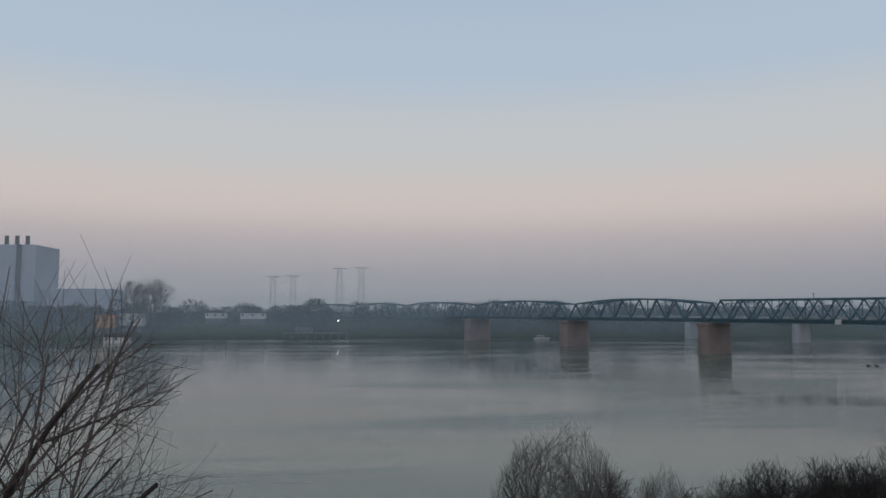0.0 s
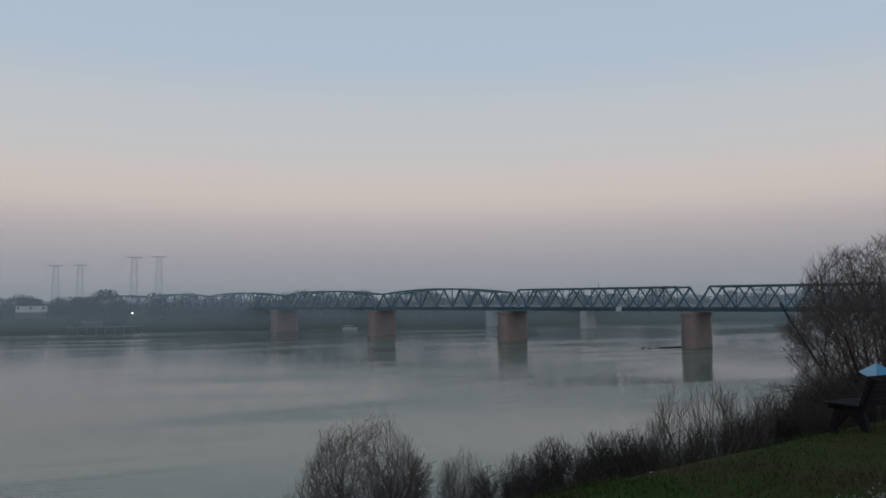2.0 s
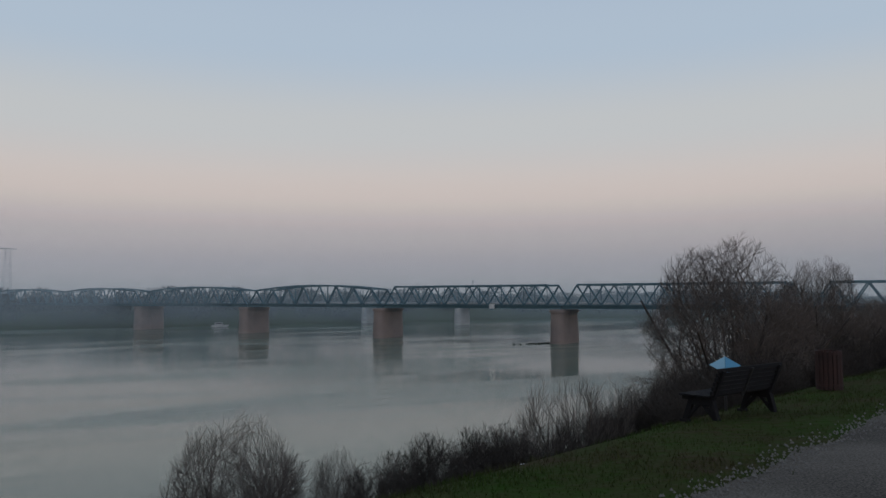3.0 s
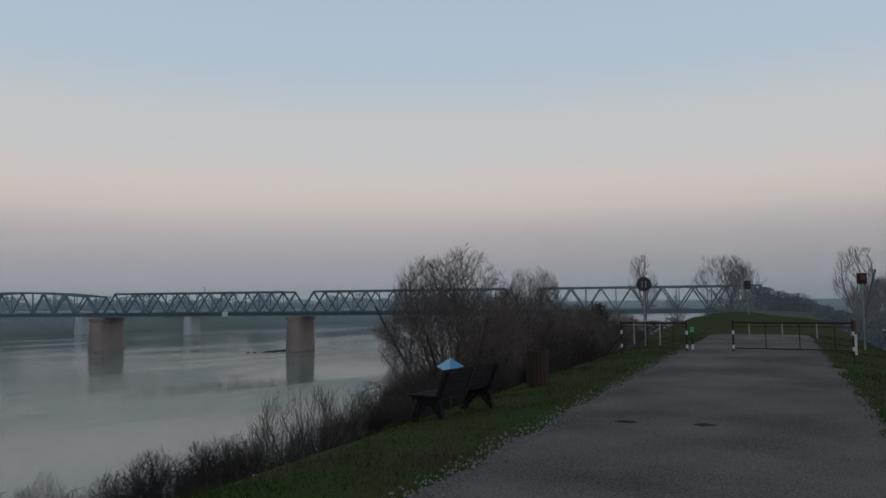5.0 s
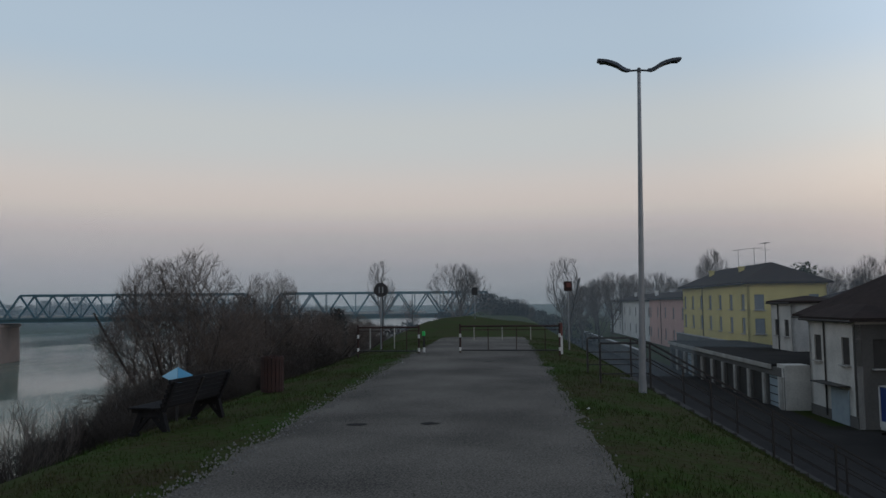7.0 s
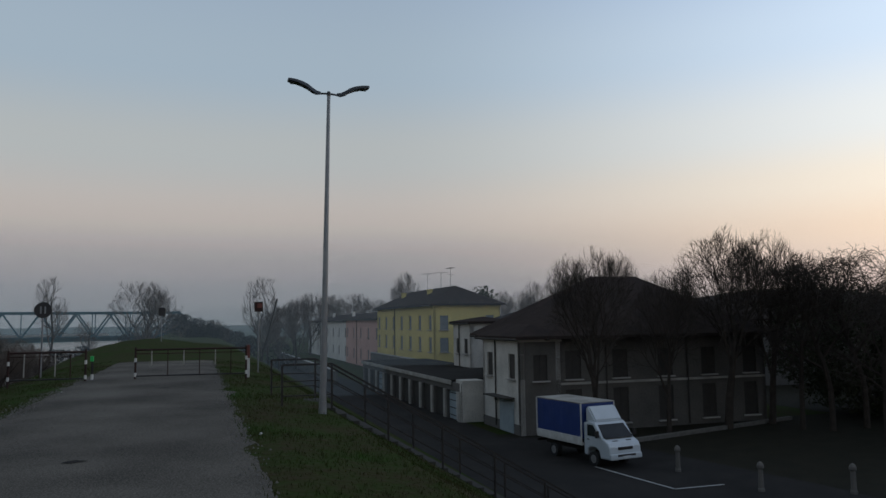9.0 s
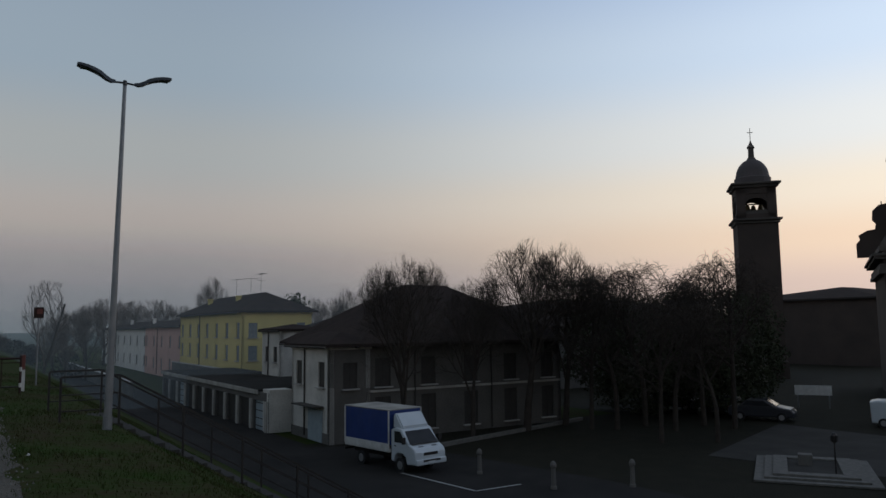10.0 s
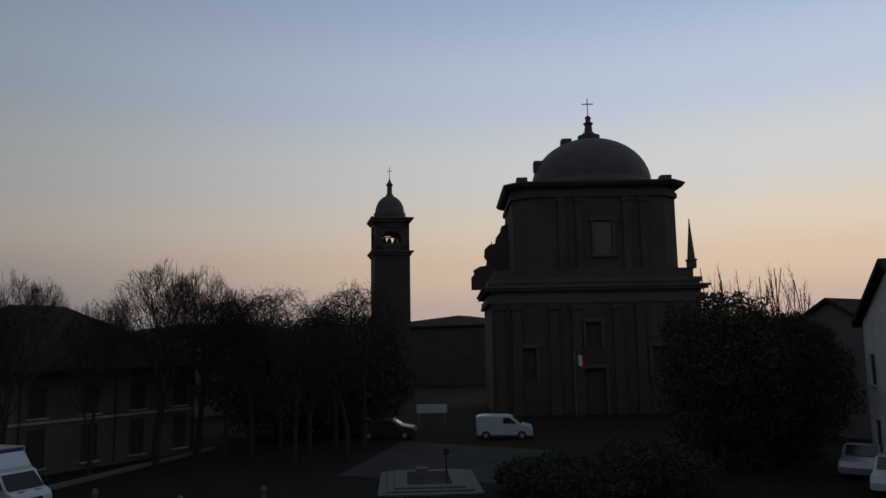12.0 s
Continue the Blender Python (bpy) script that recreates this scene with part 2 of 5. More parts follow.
def box(bm, c, s, bevel=0.0, rz=0.0):
    r = bmesh.ops.create_cube(bm, size=1, matrix=pose(*c, 0, 0, rz) @ Matrix.Diagonal((*s, 1)))
    if bevel:
        edges = {e for v in r["verts"] for e in v.link_edges}
        bmesh.ops.bevel(bm, geom=list(edges), offset=bevel, segments=2, affect="EDGES", profile=.6)
    return bm


def nb():
    return bmesh.new()


def cube(c, s, bevel=0.0, rz=0.0):
    return box(nb(), c, s, bevel, rz)


def rod(bm, a, b, r0, r1=None, sides=8):
    a, b = Vector(a), Vector(b)
    d = b - a
    m = Matrix.Translation((a + b) / 2) @ d.to_track_quat("Z", "Y").to_matrix().to_4x4()
    bmesh.ops.create_cone(bm, cap_ends=True, segments=sides, radius1=r0, radius2=r0 if r1 is None else r1, depth=d.length, matrix=m)
    return bm


def beam(bm, a, b, w, h):
    """A rectangular bar from a to b."""
    a, b = Vector(a), Vector(b)
    d = b - a
    m = Matrix.Translation((a + b) / 2) @ d.to_track_quat("X", "Z").to_matrix().to_4x4() @ Matrix.Diagonal((d.length, w, h, 1))
    bmesh.ops.create_cube(bm, size=1, matrix=m)
    return bm


def lathe(bm, profile, sides=24, square=False, c=(0, 0)):
    """Turn (radius, z) pairs round the z axis; square: four flat sides of that half width."""
    rings = []
    n = 4 if square else sides
    for r, z in profile:
        k = r * math.sqrt(2) if square else r
        rings.append([bm.verts.new((c[0] + k * math.cos((i + (.5 if square else 0)) * 2 * math.pi / n), c[1] + k * math.sin((i + (.5 if square else 0)) * 2 * math.pi / n), z)) for i in range(n)])
    for a, b in zip(rings, rings[1:]):
        for i in range(n):
            bm.faces.new((a[i], a[(i + 1) % n], b[(i + 1) % n], b[i]))
    bm.faces.new(rings[0][::-1])
    bm.faces.new(rings[-1])
    return bm


def prism(bm, outline, y0, y1):
    """An outline in x and z, pushed from y0 to y1."""
    a = [bm.verts.new((x, y0, z)) for x, z in outline]
    b = [bm.verts.new((x, y1, z)) for x, z in outline]
    bm.faces.new(a)
    bm.faces.new(b[::-1])
    for i in range(len(a)):
        j = (i + 1) % len(a)
        bm.faces.new((a[j], a[i], b[i], b[j]))
    bmesh.ops.recalc_face_normals(bm, faces=bm.faces)
    return bm


def raw(name, verts, faces, material, parent=None):
    me = bpy.data.meshes.new(name)
    me.from_pydata(verts, [], faces)
    me.materials.append(material)
    ob = new(name, me)
    if parent:
        ob.parent = parent
    return ob


# ---- ground ----
def smooth(a, b, v):
    t = min(1, max(0, (v - a) / (b - a)))
    return t * t * (3 - 2 * t)


def ground_height(x, y):
    s, n = x * UX + y * UY, -x * UY + y * UX
    wob = noise.noise(Vector((s * .12, n * .12, 3.1)))
    fine = noise.noise(Vector((s * .7, n * .7, 8.0)))
    if n < 5.7:
        if n > 3.3:
            z = -.03 - .11 * smooth(3.3, 4.5, n) - .2 * smooth(4.6, 5.9, n)
        elif n > -1.2:
            z = -.03
        elif n > -3.2:
            z = -.03 - .22 * smooth(-1.2, -3.2, n)
        else:
            z = -.25 - 4.75 * min(1, (-3.2 - n) / 8.3) - .02
        if n > 3.3 or -11 < n < -1.3:
            z += .05 * fine
    else:
        z = -.34 - (n - 5.7) * .5 + .25 * wob * smooth(5.7, 9, n) + .08 * fine
        z = max(z, -14.5)
    # the dike climbs a little past the gates
    hump = smooth(36, 52, s) * smooth(95, 62, s) * smooth(-1.5, 3.5, n) * smooth(14, 7, n)
    z += .62 * hump
    # far shore
    far = y - (402 - .10 * x + 9 * noise.noise(Vector((x * .012, 1.7, 0))) - 30 * smooth(-50, -140, x))
    if far > -30:
        z = max(z, -15 + 3.2 * smooth(-14, 2, far) + 5.5 * smooth(0, 40, far) + 1.5 * smooth(40, 200, far))
    return z


def build_ground():
    def steps(dense, far):
        v = list(dense)
        step = 6.0
        while v[-1] < far:
            v.append(v[-1] + step)
            step = min(step * 1.25, 600) if v[-1] > 520 else step
        lo, step = [], 6.0
        k = v[0]
        while k > -far:
            k -= step
            step *= 1.25
            lo.append(k)
        return lo[::-1] + v

    ss = steps([i * .8 - 8 for i in range(60)] + [40 + 3 * i for i in range(22)], 3800)
    nn = steps([-40, -34, -28, -24, -20, -17, -14, -12, -11.5] + [-11 + .6 * i for i in range(12)] + [-3.6 + .4 * i for i in range(32)] + [9.4 + 1.2 * i for i in range(20)], 3800)
    verts = [tuple(sn(s, n)) for s in ss for n in nn]
    verts = [(x, y, ground_height(x, y)) for x, y, _ in verts]
    w = len(nn)
    faces = [(a * w + b, (a + 1) * w + b, (a + 1) * w + b + 1, a * w + b + 1) for a in range(len(ss) - 1) for b in range(w - 1)]
    g = raw("ground", verts, faces, GRASS)
    for p in g.data.polygons:
        p.use_smooth = True
    tagged(g, "rough winter grass over a river dike and plain", "ground", kind="structure")


def strip(name, n0, n1, s0, s1, lift, material, label, category, ragged=.0, step=.4, z=None):
    ss = [s0 + i * step for i in range(int((s1 - s0) / step) + 1)]
    cols = 9
    verts, faces = [], []
    for s in ss:
        a = n0 + ragged * noise.noise(Vector((s * .9, 5, 0))) + ragged * .6 * noise.noise(Vector((s * 3.7, 9, 0)))
        b = n1 + ragged * noise.noise(Vector((s * .9, 25, 0))) + ragged * .6 * noise.noise(Vector((s * 3.7, 39, 0)))
        for c in range(cols):
            n = a + (b - a) * c / (cols - 1)
            edge = -.035 if c in (0, cols - 1) else 0
            p = sn(s, n)
            zz = ground_height(p.x, p.y) if z is None else z
            verts.append((p.x, p.y, zz + lift + edge))
    for i in range(len(ss) - 1):
        for c in range(cols - 1):
            k = i * cols + c
            faces.append((k, k + cols, k + cols + 1, k + 1))
    ob = raw(name, verts, faces, material)
    return tagged(ob, label, category, kind="structure")


build_ground()
strip("path", -1.15, 3.0, -30, 37, .035, GRAVEL, "grey compacted gravel path along the dike crest", "path", ragged=.22)
strip("road", -17.3, -11.6, -60, 140, .02, ASPHALT, "dark asphalt street at the foot of the dike", "road", z=-5.0, step=4)
wat = raw("water", [(-3500, -200, 0), (3500, -200, 0), (3500, 3000, 0), (-3500, 3000, 0)], [(0, 1, 2, 3)], water_material())
wat.location.z = -13.0
tagged(wat, "calm grey-green river water with ruffled streaks", "water", kind="structure")


# ---- railway bridge ----
BE = Vector((-.462, .887, 0))                       # along the bridge, away from the near bank
BANG = math.degrees(math.atan2(BE.y, BE.x))
SPAN, DECK, TRUSS = 68.6, -2.3, 7.3
PIER_D = Vector((150.2, 183.3, 0))


def pier_mesh(length, width, z0, z1):
    bm = nb()

    def ring(grow, z):
        pts = []
        l, w = length / 2 + grow - width / 2 - grow, width / 2 + grow
        for side in (1, -1):
            for i in range(9):
                a = math.pi * i / 8 - math.pi / 2
                pts.append((w * math.sin(a) * side, side * (l + w * math.cos(a)), z))
        return [bm.verts.new(p) for p in pts]

    rings = [ring(*k) for k in ((.9, z0), (.9, z0 + 1.6), (.35, z0 + 2.0), (.0, z1 - 1.3), (.0, z1 - 1.0), (.45, z1 - .9), (.45, z1 - .25), (.2, z1 - .2), (.2, z1))]
    for a, b in zip(rings, rings[1:]):
        for i in range(len(a)):
            j = (i + 1) % len(a)
            bm.faces.new((a[i], a[j], b[j], b[i]))
    bm.faces.new(rings[-1])
    bmesh.ops.recalc_face_normals(bm, faces=bm.faces)
    return bm


def truss_height(k, panels, arched):
    """Height of the top chord over panel point k."""
    if not arched:
        return TRUSS
    f = 2 * k / panels - 1
    return TRUSS + .9 - 2.3 * f * f


def build_bridge():
    bridge = thing("railway_bridge", (0, 0, 0), 0, "long blue-grey steel truss railway bridge on masonry piers", "bridge")
    first = None
    for k in range(-1, 4):
        c = PIER_D + BE * (SPAN * k + 1.2)
        if k == -1 or first is None:
            first = part("pier", pier_mesh(14.5, 4.2, -16, DECK - .3), PIER, bridge, "reddish masonry bridge pier with a pale cap")
            first.matrix_basis = pose(c.x, c.y, 0, 0, 0, BANG)
        else:
            share("pier", first, bridge, pose(c.x, c.y, 0, 0, 0, BANG))
    panels = 8
    half = 4.6
    for k in range(-2, 6):
        arched = k >= 1
        a = PIER_D + BE * SPAN * k
        m = pose(a.x, a.y, DECK, 0, 0, BANG)
        bm = nb()
        box(bm, (SPAN / 2, 0, .9), (SPAN - .6, 2 * half - .5, .35))
        for y in (-half, half):
            box(bm, (SPAN / 2, y, .55), (SPAN - .5, .5, 1.1))
            box(bm, (SPAN / 2, y, 1.16), (SPAN - .5, .7, .1))
            box(bm, (SPAN / 2, y * 1.12, .95), (SPAN - .5, .9, .12))
        for i in range(17):
            box(bm, (1 + i * (SPAN - 2) / 16, 0, .45), (.35, 2 * half, .8))
        for i in range(8):
            box(bm, (3 + i * (SPAN - 6) / 7, half * 1.12 + .4, 1.55), (.07, .07, 1.1))
        box(bm, (SPAN / 2, half * 1.12 + .4, 2.05), (SPAN - 2, .06, .06))
        span = part("truss_span", bm, STEEL, bridge)
        span.matrix_basis = m
        step = (SPAN - 1.6) / panels
        xs = [.8 + step * i for i in range(panels + 1)]
        for y in (-half, half):
            top = nb()
            pts = [(xs[0] + step * .5, y, truss_height(.5, panels, arched))] + [(xs[i], y, truss_height(i, panels, arched)) for i in range(1, panels)] + [(xs[-1] - step * .5, y, truss_height(panels - .5, panels, arched))]
            for p, q in zip(pts, pts[1:]):
                beam(top, p, q, .55, .6)
            part("top_chord", top, STEEL, span)
            for i in range(panels):
                mid = (xs[i] + step * .5, y, truss_height(i + .5, panels, arched) - .1)
                for x0 in (xs[i], xs[i + 1]):
                    part("diagonal", beam(nb(), (x0, y, .9), mid, .4, .48 if i in (0, panels - 1) else .36), STEEL, span)
                if i:
                    part("upright", beam(nb(), (xs[i], y, 1), (xs[i], y, truss_height(i, panels, arched)), .2, .2), STEEL, span)
        brace = nb()
        for i in range(panels):
            h = truss_height(i + .5, panels, arched) + .05
            x = xs[i] + step * .5
            beam(brace, (x, -half, h), (x, half, h), .3, .3)
            if i < panels - 1:
                beam(brace, (x, -half, h), (x + step, half, truss_height(i + 1.5, panels, arched) + .05), .15, .15)
        part("top_bracing", brace, STEEL, span)
    # abutment on the near bank
    c = PIER_D + BE * SPAN * -2
    ab = part("abutment", cube((0, 0, -5), (9, 15, 6.2), .15), PIER, bridge, "brick abutment at the bank")
    ab.matrix_basis = pose(c.x, c.y, DECK + 1.7, 0, 0, BANG)
    # equipment box and signal mast on the deck
    b = PIER_D + BE * 24
    bx = thing("equipment_box", (b.x - 4.9, b.y - 2.6, DECK - .15), BANG, "small white equipment box on the bridge rail", "box")
    part("housing", cube((0, 0, .75), (1.7, .6, 1.5), .05), WHITEPAINT, bx)
    part("bracket", cube((0, .25, -.1), (1.2, .2, .3), .02), STEEL, bx)
    b = PIER_D + BE * 34.3
    ms = thing("signal_mast", (b.x, b.y, DECK + TRUSS + .2), BANG, "thin signal mast on top of the bridge truss", "mast")
    part("pole", rod(nb(), (0, 0, 0), (0, 0, 1.6), .09), STEEL, ms)
    part("bracket", beam(nb(), (-.7, 0, 1.5), (.7, 0, 1.7), .12, .12), STEEL, ms)
    rubble = nb()
    random.seed(21)
    for i in range(130):
        a = PIER_D + Vector((-7.5 + random.gauss(0, 4.6), 1.5 + random.gauss(0, .5), -13 + random.uniform(-.15, .25)))
        bmesh.ops.create_icosphere(rubble, subdivisions=1, radius=random.uniform(.2, .6), matrix=Matrix.Translation(a) @ Matrix.Diagonal((1.6, 1, .5, 1)))
    tagged(link_mesh("driftwood_bank", rubble, SOIL), "dark driftwood and rubble caught at a pier", "driftwood", kind="stuff")


build_bridge()


def shoal(x, y, length, seed):
    rnd = random.Random(seed)
    bm = nb()
    for i in range(60):
        u = rnd.uniform(-.5, .5)
        m = Matrix.Translation((x + u * length, y - u * length * .25 + rnd.gauss(0, .8), -13.1)) @ Matrix.Diagonal((rnd.uniform(1.5, 3.2), 1.2, rnd.uniform(.3, .9) * (1 - 1.4 * u * u), 1))
        bmesh.ops.create_icosphere(bm, subdivisions=1, radius=1, matrix=m)
    tagged(link_mesh("shoal", bm, SOIL), "low dark shoal with stranded driftwood in the river", "shoal", kind="structure")


shoal(250, 408, 40, 3)
shoal(284, 372, 14, 4)


def river_boat():
    b = thing("river_boat", (88, 372, -13.05), -8, "small white cabin boat moored on the river", "boat")
    bm = nb()
    prism(bm, [(-4, 1.0), (-3.8, 0), (3.2, 0), (4.4, 1.1)], -1.2, 1.2)
    bmesh.ops.bevel(bm, geom=bm.edges[:], offset=.15, segments=2, affect="EDGES")
    part("hull", bm, PALE, b)
    part("cabin", cube((-.6, 0, 1.6), (3.6, 1.9, 1.2), .15), PALE, b)
    part("window_band", cube((-.6, -.96, 1.75), (3.0, .04, .45), .01), GLASS, b)


river_boat()


def build_road_bridge():
    rb = thing("road_bridge", (0, 0, 0), 0, "pale concrete road bridge behind the railway bridge", "bridge")
    mid = Vector((199, 327, 0))
    for k in (60, 0, -101):
        c = mid + BE * k
        bm = pier_mesh(11, 3.6, -16, -3.2)
        ob = part("pier", bm, PALE, rb, "pale concrete pier")
        ob.matrix_basis = pose(c.x, c.y, 0, 0, 0, BANG)
    d = part("deck", box(box(nb(), (0, 0, -2.2), (420, 10, 1.6)), (0, 0, -.95), (420, 11.5, .5)), PALE, rb, "concrete deck")
    c = mid + BE * -20
    d.matrix_basis = pose(c.x, c.y, -.6, 0, 0, BANG)


build_road_bridge()


# ---- trees ----
def tube(verts, faces, a, b, ra, rb, sides=3):
    d = (b - a)
    if d.length < 1e-5:
        return
    q = d.to_track_quat("Z", "Y")
    k = len(verts)
    for c, r in ((a, ra), (b, rb)):
        for i in range(sides):
            t = 2 * math.pi * i / sides
            verts.append(tuple(c + q @ Vector((r * math.cos(t), r * math.sin(t), 0))))
    for i in range(sides):
        j = (i + 1) % sides
        faces.append((k + i, k + j, k + sides + j, k + sides + i))


def sprout(seed, height, radius, low=0.0, stems=1, levels=4, kids=4, angle=34, ratio=.62, up=.06, trunk=.12, twig=.006, sway=.07, clear=.3, lean=.5, droop=0.0, base=.15, reach=.62):
    """A bare tree inside a rounded crown between low and height: verts and faces of its stems and of its crown."""
    rnd = random.Random(seed)
    mid, half = (low + height) / 2, (height - low) / 2
    trunks, cv, cf = [([], []) for _ in range(stems)], [], []

    def inside(q):
        d = Vector((q.x / radius, q.y / radius, (q.z - mid) / half))
        f = d.length
        if q.z < mid - half * .3:
            return f < 1.35
        if f < .6:
            return True
        d = d / f
        edge = .95 + .22 * noise.noise(d * 2.1 + Vector((seed, 0, 0))) + .16 * noise.noise(d * 5.3 + Vector((0, seed, 0)))
        return f < edge + .12 * rnd.random()

    def branch(p, d, length, r, level, stem):
        n = 6 if level == 0 else 4 if level < levels else 3
        pts, dd = [p], d.copy()
        for i in range(n):
            pull = up if level < levels else up - droop
            w = sway if level else min(sway, .07)
            dd = (dd + Vector((rnd.gauss(0, w), rnd.gauss(0, w), rnd.gauss(0, w) * .6 + pull))).normalized()
            q = pts[-1] + dd * length / n
            if level and not inside(q):
                break
            pts.append(q)
        n = len(pts) - 1
        if not n:
            return
        end = max(r * .45, twig * .7) if level < levels else twig * .5
        for i in range(n):
            ra, rb = r + (end - r) * i / n, r + (end - r) * (i + 1) / n
            if level == 0:
                tube(*trunks[stem], pts[i], pts[i + 1], ra, rb, 7)
            else:
                tube(cv, cf, pts[i], pts[i + 1], ra, rb, 4 if level == 1 else 3)
        if level >= levels:
            return
        count = kids + rnd.randint(0, 1) + (3 if level == 0 else 0)
        turn = rnd.uniform(0, 6.28)
        for c in range(count):
            lo = clear if level == 0 else .2
            f = min(.999, lo + (1 - lo) * (c + .3 + .7 * rnd.random()) / count)
            i = min(n - 1, int(f * n))
            at = pts[i].lerp(pts[i + 1], f * n - i)
            axis = (pts[i + 1] - pts[i]).normalized()
            turn += 2.4 + rnd.gauss(0, .35)
            side = Matrix.Rotation(turn, 3, axis) @ axis.orthogonal().normalized()
            a = radians(angle * rnd.uniform(.65, 1.35) * (1.25 - .45 * f))
            out = (axis * math.cos(a) + side * math.sin(a)).normalized()
            branch(at, out, length * ratio * rnd.uniform(.8, 1.2) * (1.2 - .35 * f), max(twig, (r + (end - r) * f) * .62), level + 1, stem)

    for k in range(stems):
        a = k * 2.4 + rnd.uniform(-.4, .4)
        q = lean * math.sqrt((k + .5) / stems) if stems > 1 else .04
        foot = Vector((math.cos(a), math.sin(a), 0)) * base * (stems > 1) * rnd.random() - Vector((0, 0, .3))
        branch(foot, Vector((q * math.cos(a), q * math.sin(a), 1)).normalized(), height * reach * rnd.uniform(.85, 1.1), trunk * rnd.uniform(.75, 1.1), 0, k)
    return trunks, cv, cf


def bare_tree(name, place, label, category, group="", rz=0.0, twigs=None, **kw):
    trunks, cv, cf = sprout(**kw)
    t = thing(name, place, rz, label, category, group)
    for tv, tf in trunks:
        raw("trunk" if len(trunks) == 1 else "stem", tv, tf, BARK, t)
    raw("crown", cv, cf, twigs or TWIG, t)
    return t


def at_bearing(az, d, z=None):
    x, y = d * math.sin(radians(az)), d * math.cos(radians(az))
    return (x, y, ground_height(x, y) - .05 if z is None else z)


def copy_tree(ob, az, d, k, rz, z=None, kz=None):
    ob2 = copy_thing(ob, pose(0, 0, 0))
    ob2.matrix_basis = pose(*at_bearing(az, d, z), 0, 0, rz) @ Matrix.Diagonal((k, k, kz or k, 1))
    return ob2


# the wide twiggy tree beside the viewer on the river slope
bare_tree("riverside_tree", at_bearing(-32, 8.6), "bare many-branched tree on the dike's river slope", "tree", seed=5, height=4.5, radius=3.1, low=-1.6, stems=8, levels=3, kids=6, angle=34, ratio=.62, up=.0, trunk=.042, twig=.0036, sway=.06, clear=.12, lean=2.0, base=.4, reach=.8)
# rounded willow below the crest
willow = bare_tree("willow_bush", at_bearing(14.6, 20.5), "leafless rounded willow bush low on the bank", "bush", seed=8, height=5.1, radius=1.85, low=.0, stems=6, levels=3, kids=9, angle=40, ratio=.55, up=.06, trunk=.042, twig=.0044, sway=.07, clear=.12, lean=.7, reach=.75)
copy_tree(willow, 11.0, 21.2, .8, 80, None, .74)
copy_tree(willow, 21.6, 20.0, .42, 30, None, .66)
# scrub along the crest's edge
scrub = bare_tree("scrub", at_bearing(31, 13.4), "dense dark leafless scrub at the crest's edge", "bush", group="crest scrub", seed=14, height=1.5, radius=1.05, low=-.6, stems=11, levels=3, kids=6, angle=40, ratio=.6, up=.05, trunk=.014, twig=.0034, sway=.1, clear=.1, lean=1.2, base=.5, reach=.75, twigs=BARK)
tall = bare_tree("tall_scrub", at_bearing(38.6, 15.0), "upright bare shrub with thin whips", "bush", group="crest scrub", seed=17, height=2.1, radius=1.0, low=-.4, stems=12, levels=2, kids=5, angle=26, ratio=.45, up=.05, trunk=.012, twig=.0036, sway=.05, clear=.3, lean=.7, base=.7, reach=.8)
random.seed(4)
for az, d, k in ((26, 12.6, .85), (28.5, 13.0, .95), (33.5, 13.8, .9), (36, 14.2, .85), (40.5, 15.5, .8), (43, 16.3, .9), (45.5, 17.4, 1.0), (48, 18.6, 1.1), (50, 20, 1.2), (24, 13.6, .7), (46, 15.8, .8), (49.5, 17.2, .9), (52, 19.5, 1.1), (54.5, 22, 1.2), (57, 25, 1.25), (59.5, 28.5, 1.3), (53.2, 18.3, .8), (56, 21.5, .9)):
    copy_tree(scrub, az, d, k, random.uniform(0, 360))
for az, d, k in ((40.4, 15.3, .95), (36.9, 14.6, .8), (42.3, 16.2, .8), (35.3, 14.2, .62), (44.8, 17.3, .7)):
    copy_tree(tall, az, d, k, random.uniform(0, 360))
# two big bushy trees by the gates
clump = bare_tree("bank_tree", at_bearing(50.4, 22.0), "large spreading leafless bush-tree on the river bank", "tree", group="bank trees", seed=23, height=5.1, radius=2.3, low=-.8, stems=9, levels=4, kids=5, angle=40, ratio=.58, up=.045, trunk=.06, twig=.0044, sway=.09, clear=.1, lean=1.0, reach=.82)
copy_tree(clump, 56.4, 29, .75, 100, None, .96)
copy_tree(clump, 53.6, 26.5, .62, 200, None, .74)
copy_tree(clump, 47.6, 21.0, .5, 250, None, .46)
copy_tree(clump, 58.8, 34, .72, 310, None, .62)
copy_tree(clump, 54.9, 30, .8, 20, None, .7)
for az, d, k, kz in ((60.2, 38, .7, .7), (61.4, 46, .9, .72), (59.3, 44, .9, .8), (62.6, 52, .9, .66), (63.6, 62, 1.0, .62), (58.2, 50, 1.1, .85)):
    copy_tree(clump, az, d, k, az * 53 % 360, None, kz)
# open-grown trees past the gates
oak = bare_tree("field_tree", at_bearing(70.7, 88, -3.0), "bare broad-crowned tree beyond the gates", "tree", group="trees beyond the gates", seed=31, height=10.1, radius=4.1, low=.2, levels=5, kids=4, angle=32, ratio=.66, up=.08, trunk=.24, twig=.011, sway=.06, clear=.2, reach=.56)
slim = bare_tree("slender_tree", at_bearing(64.75, 75, -2.2), "slender bare tree with upright limbs beyond the gates", "tree", group="trees beyond the gates", seed=33, height=8.2, radius=1.55, low=.8, levels=4, kids=5, angle=34, ratio=.5, up=.09, trunk=.14, twig=.010, sway=.08, clear=.25, reach=.8)
copy_tree(slim, 78.6, 80, 1.4, 70, -4, 1.27)
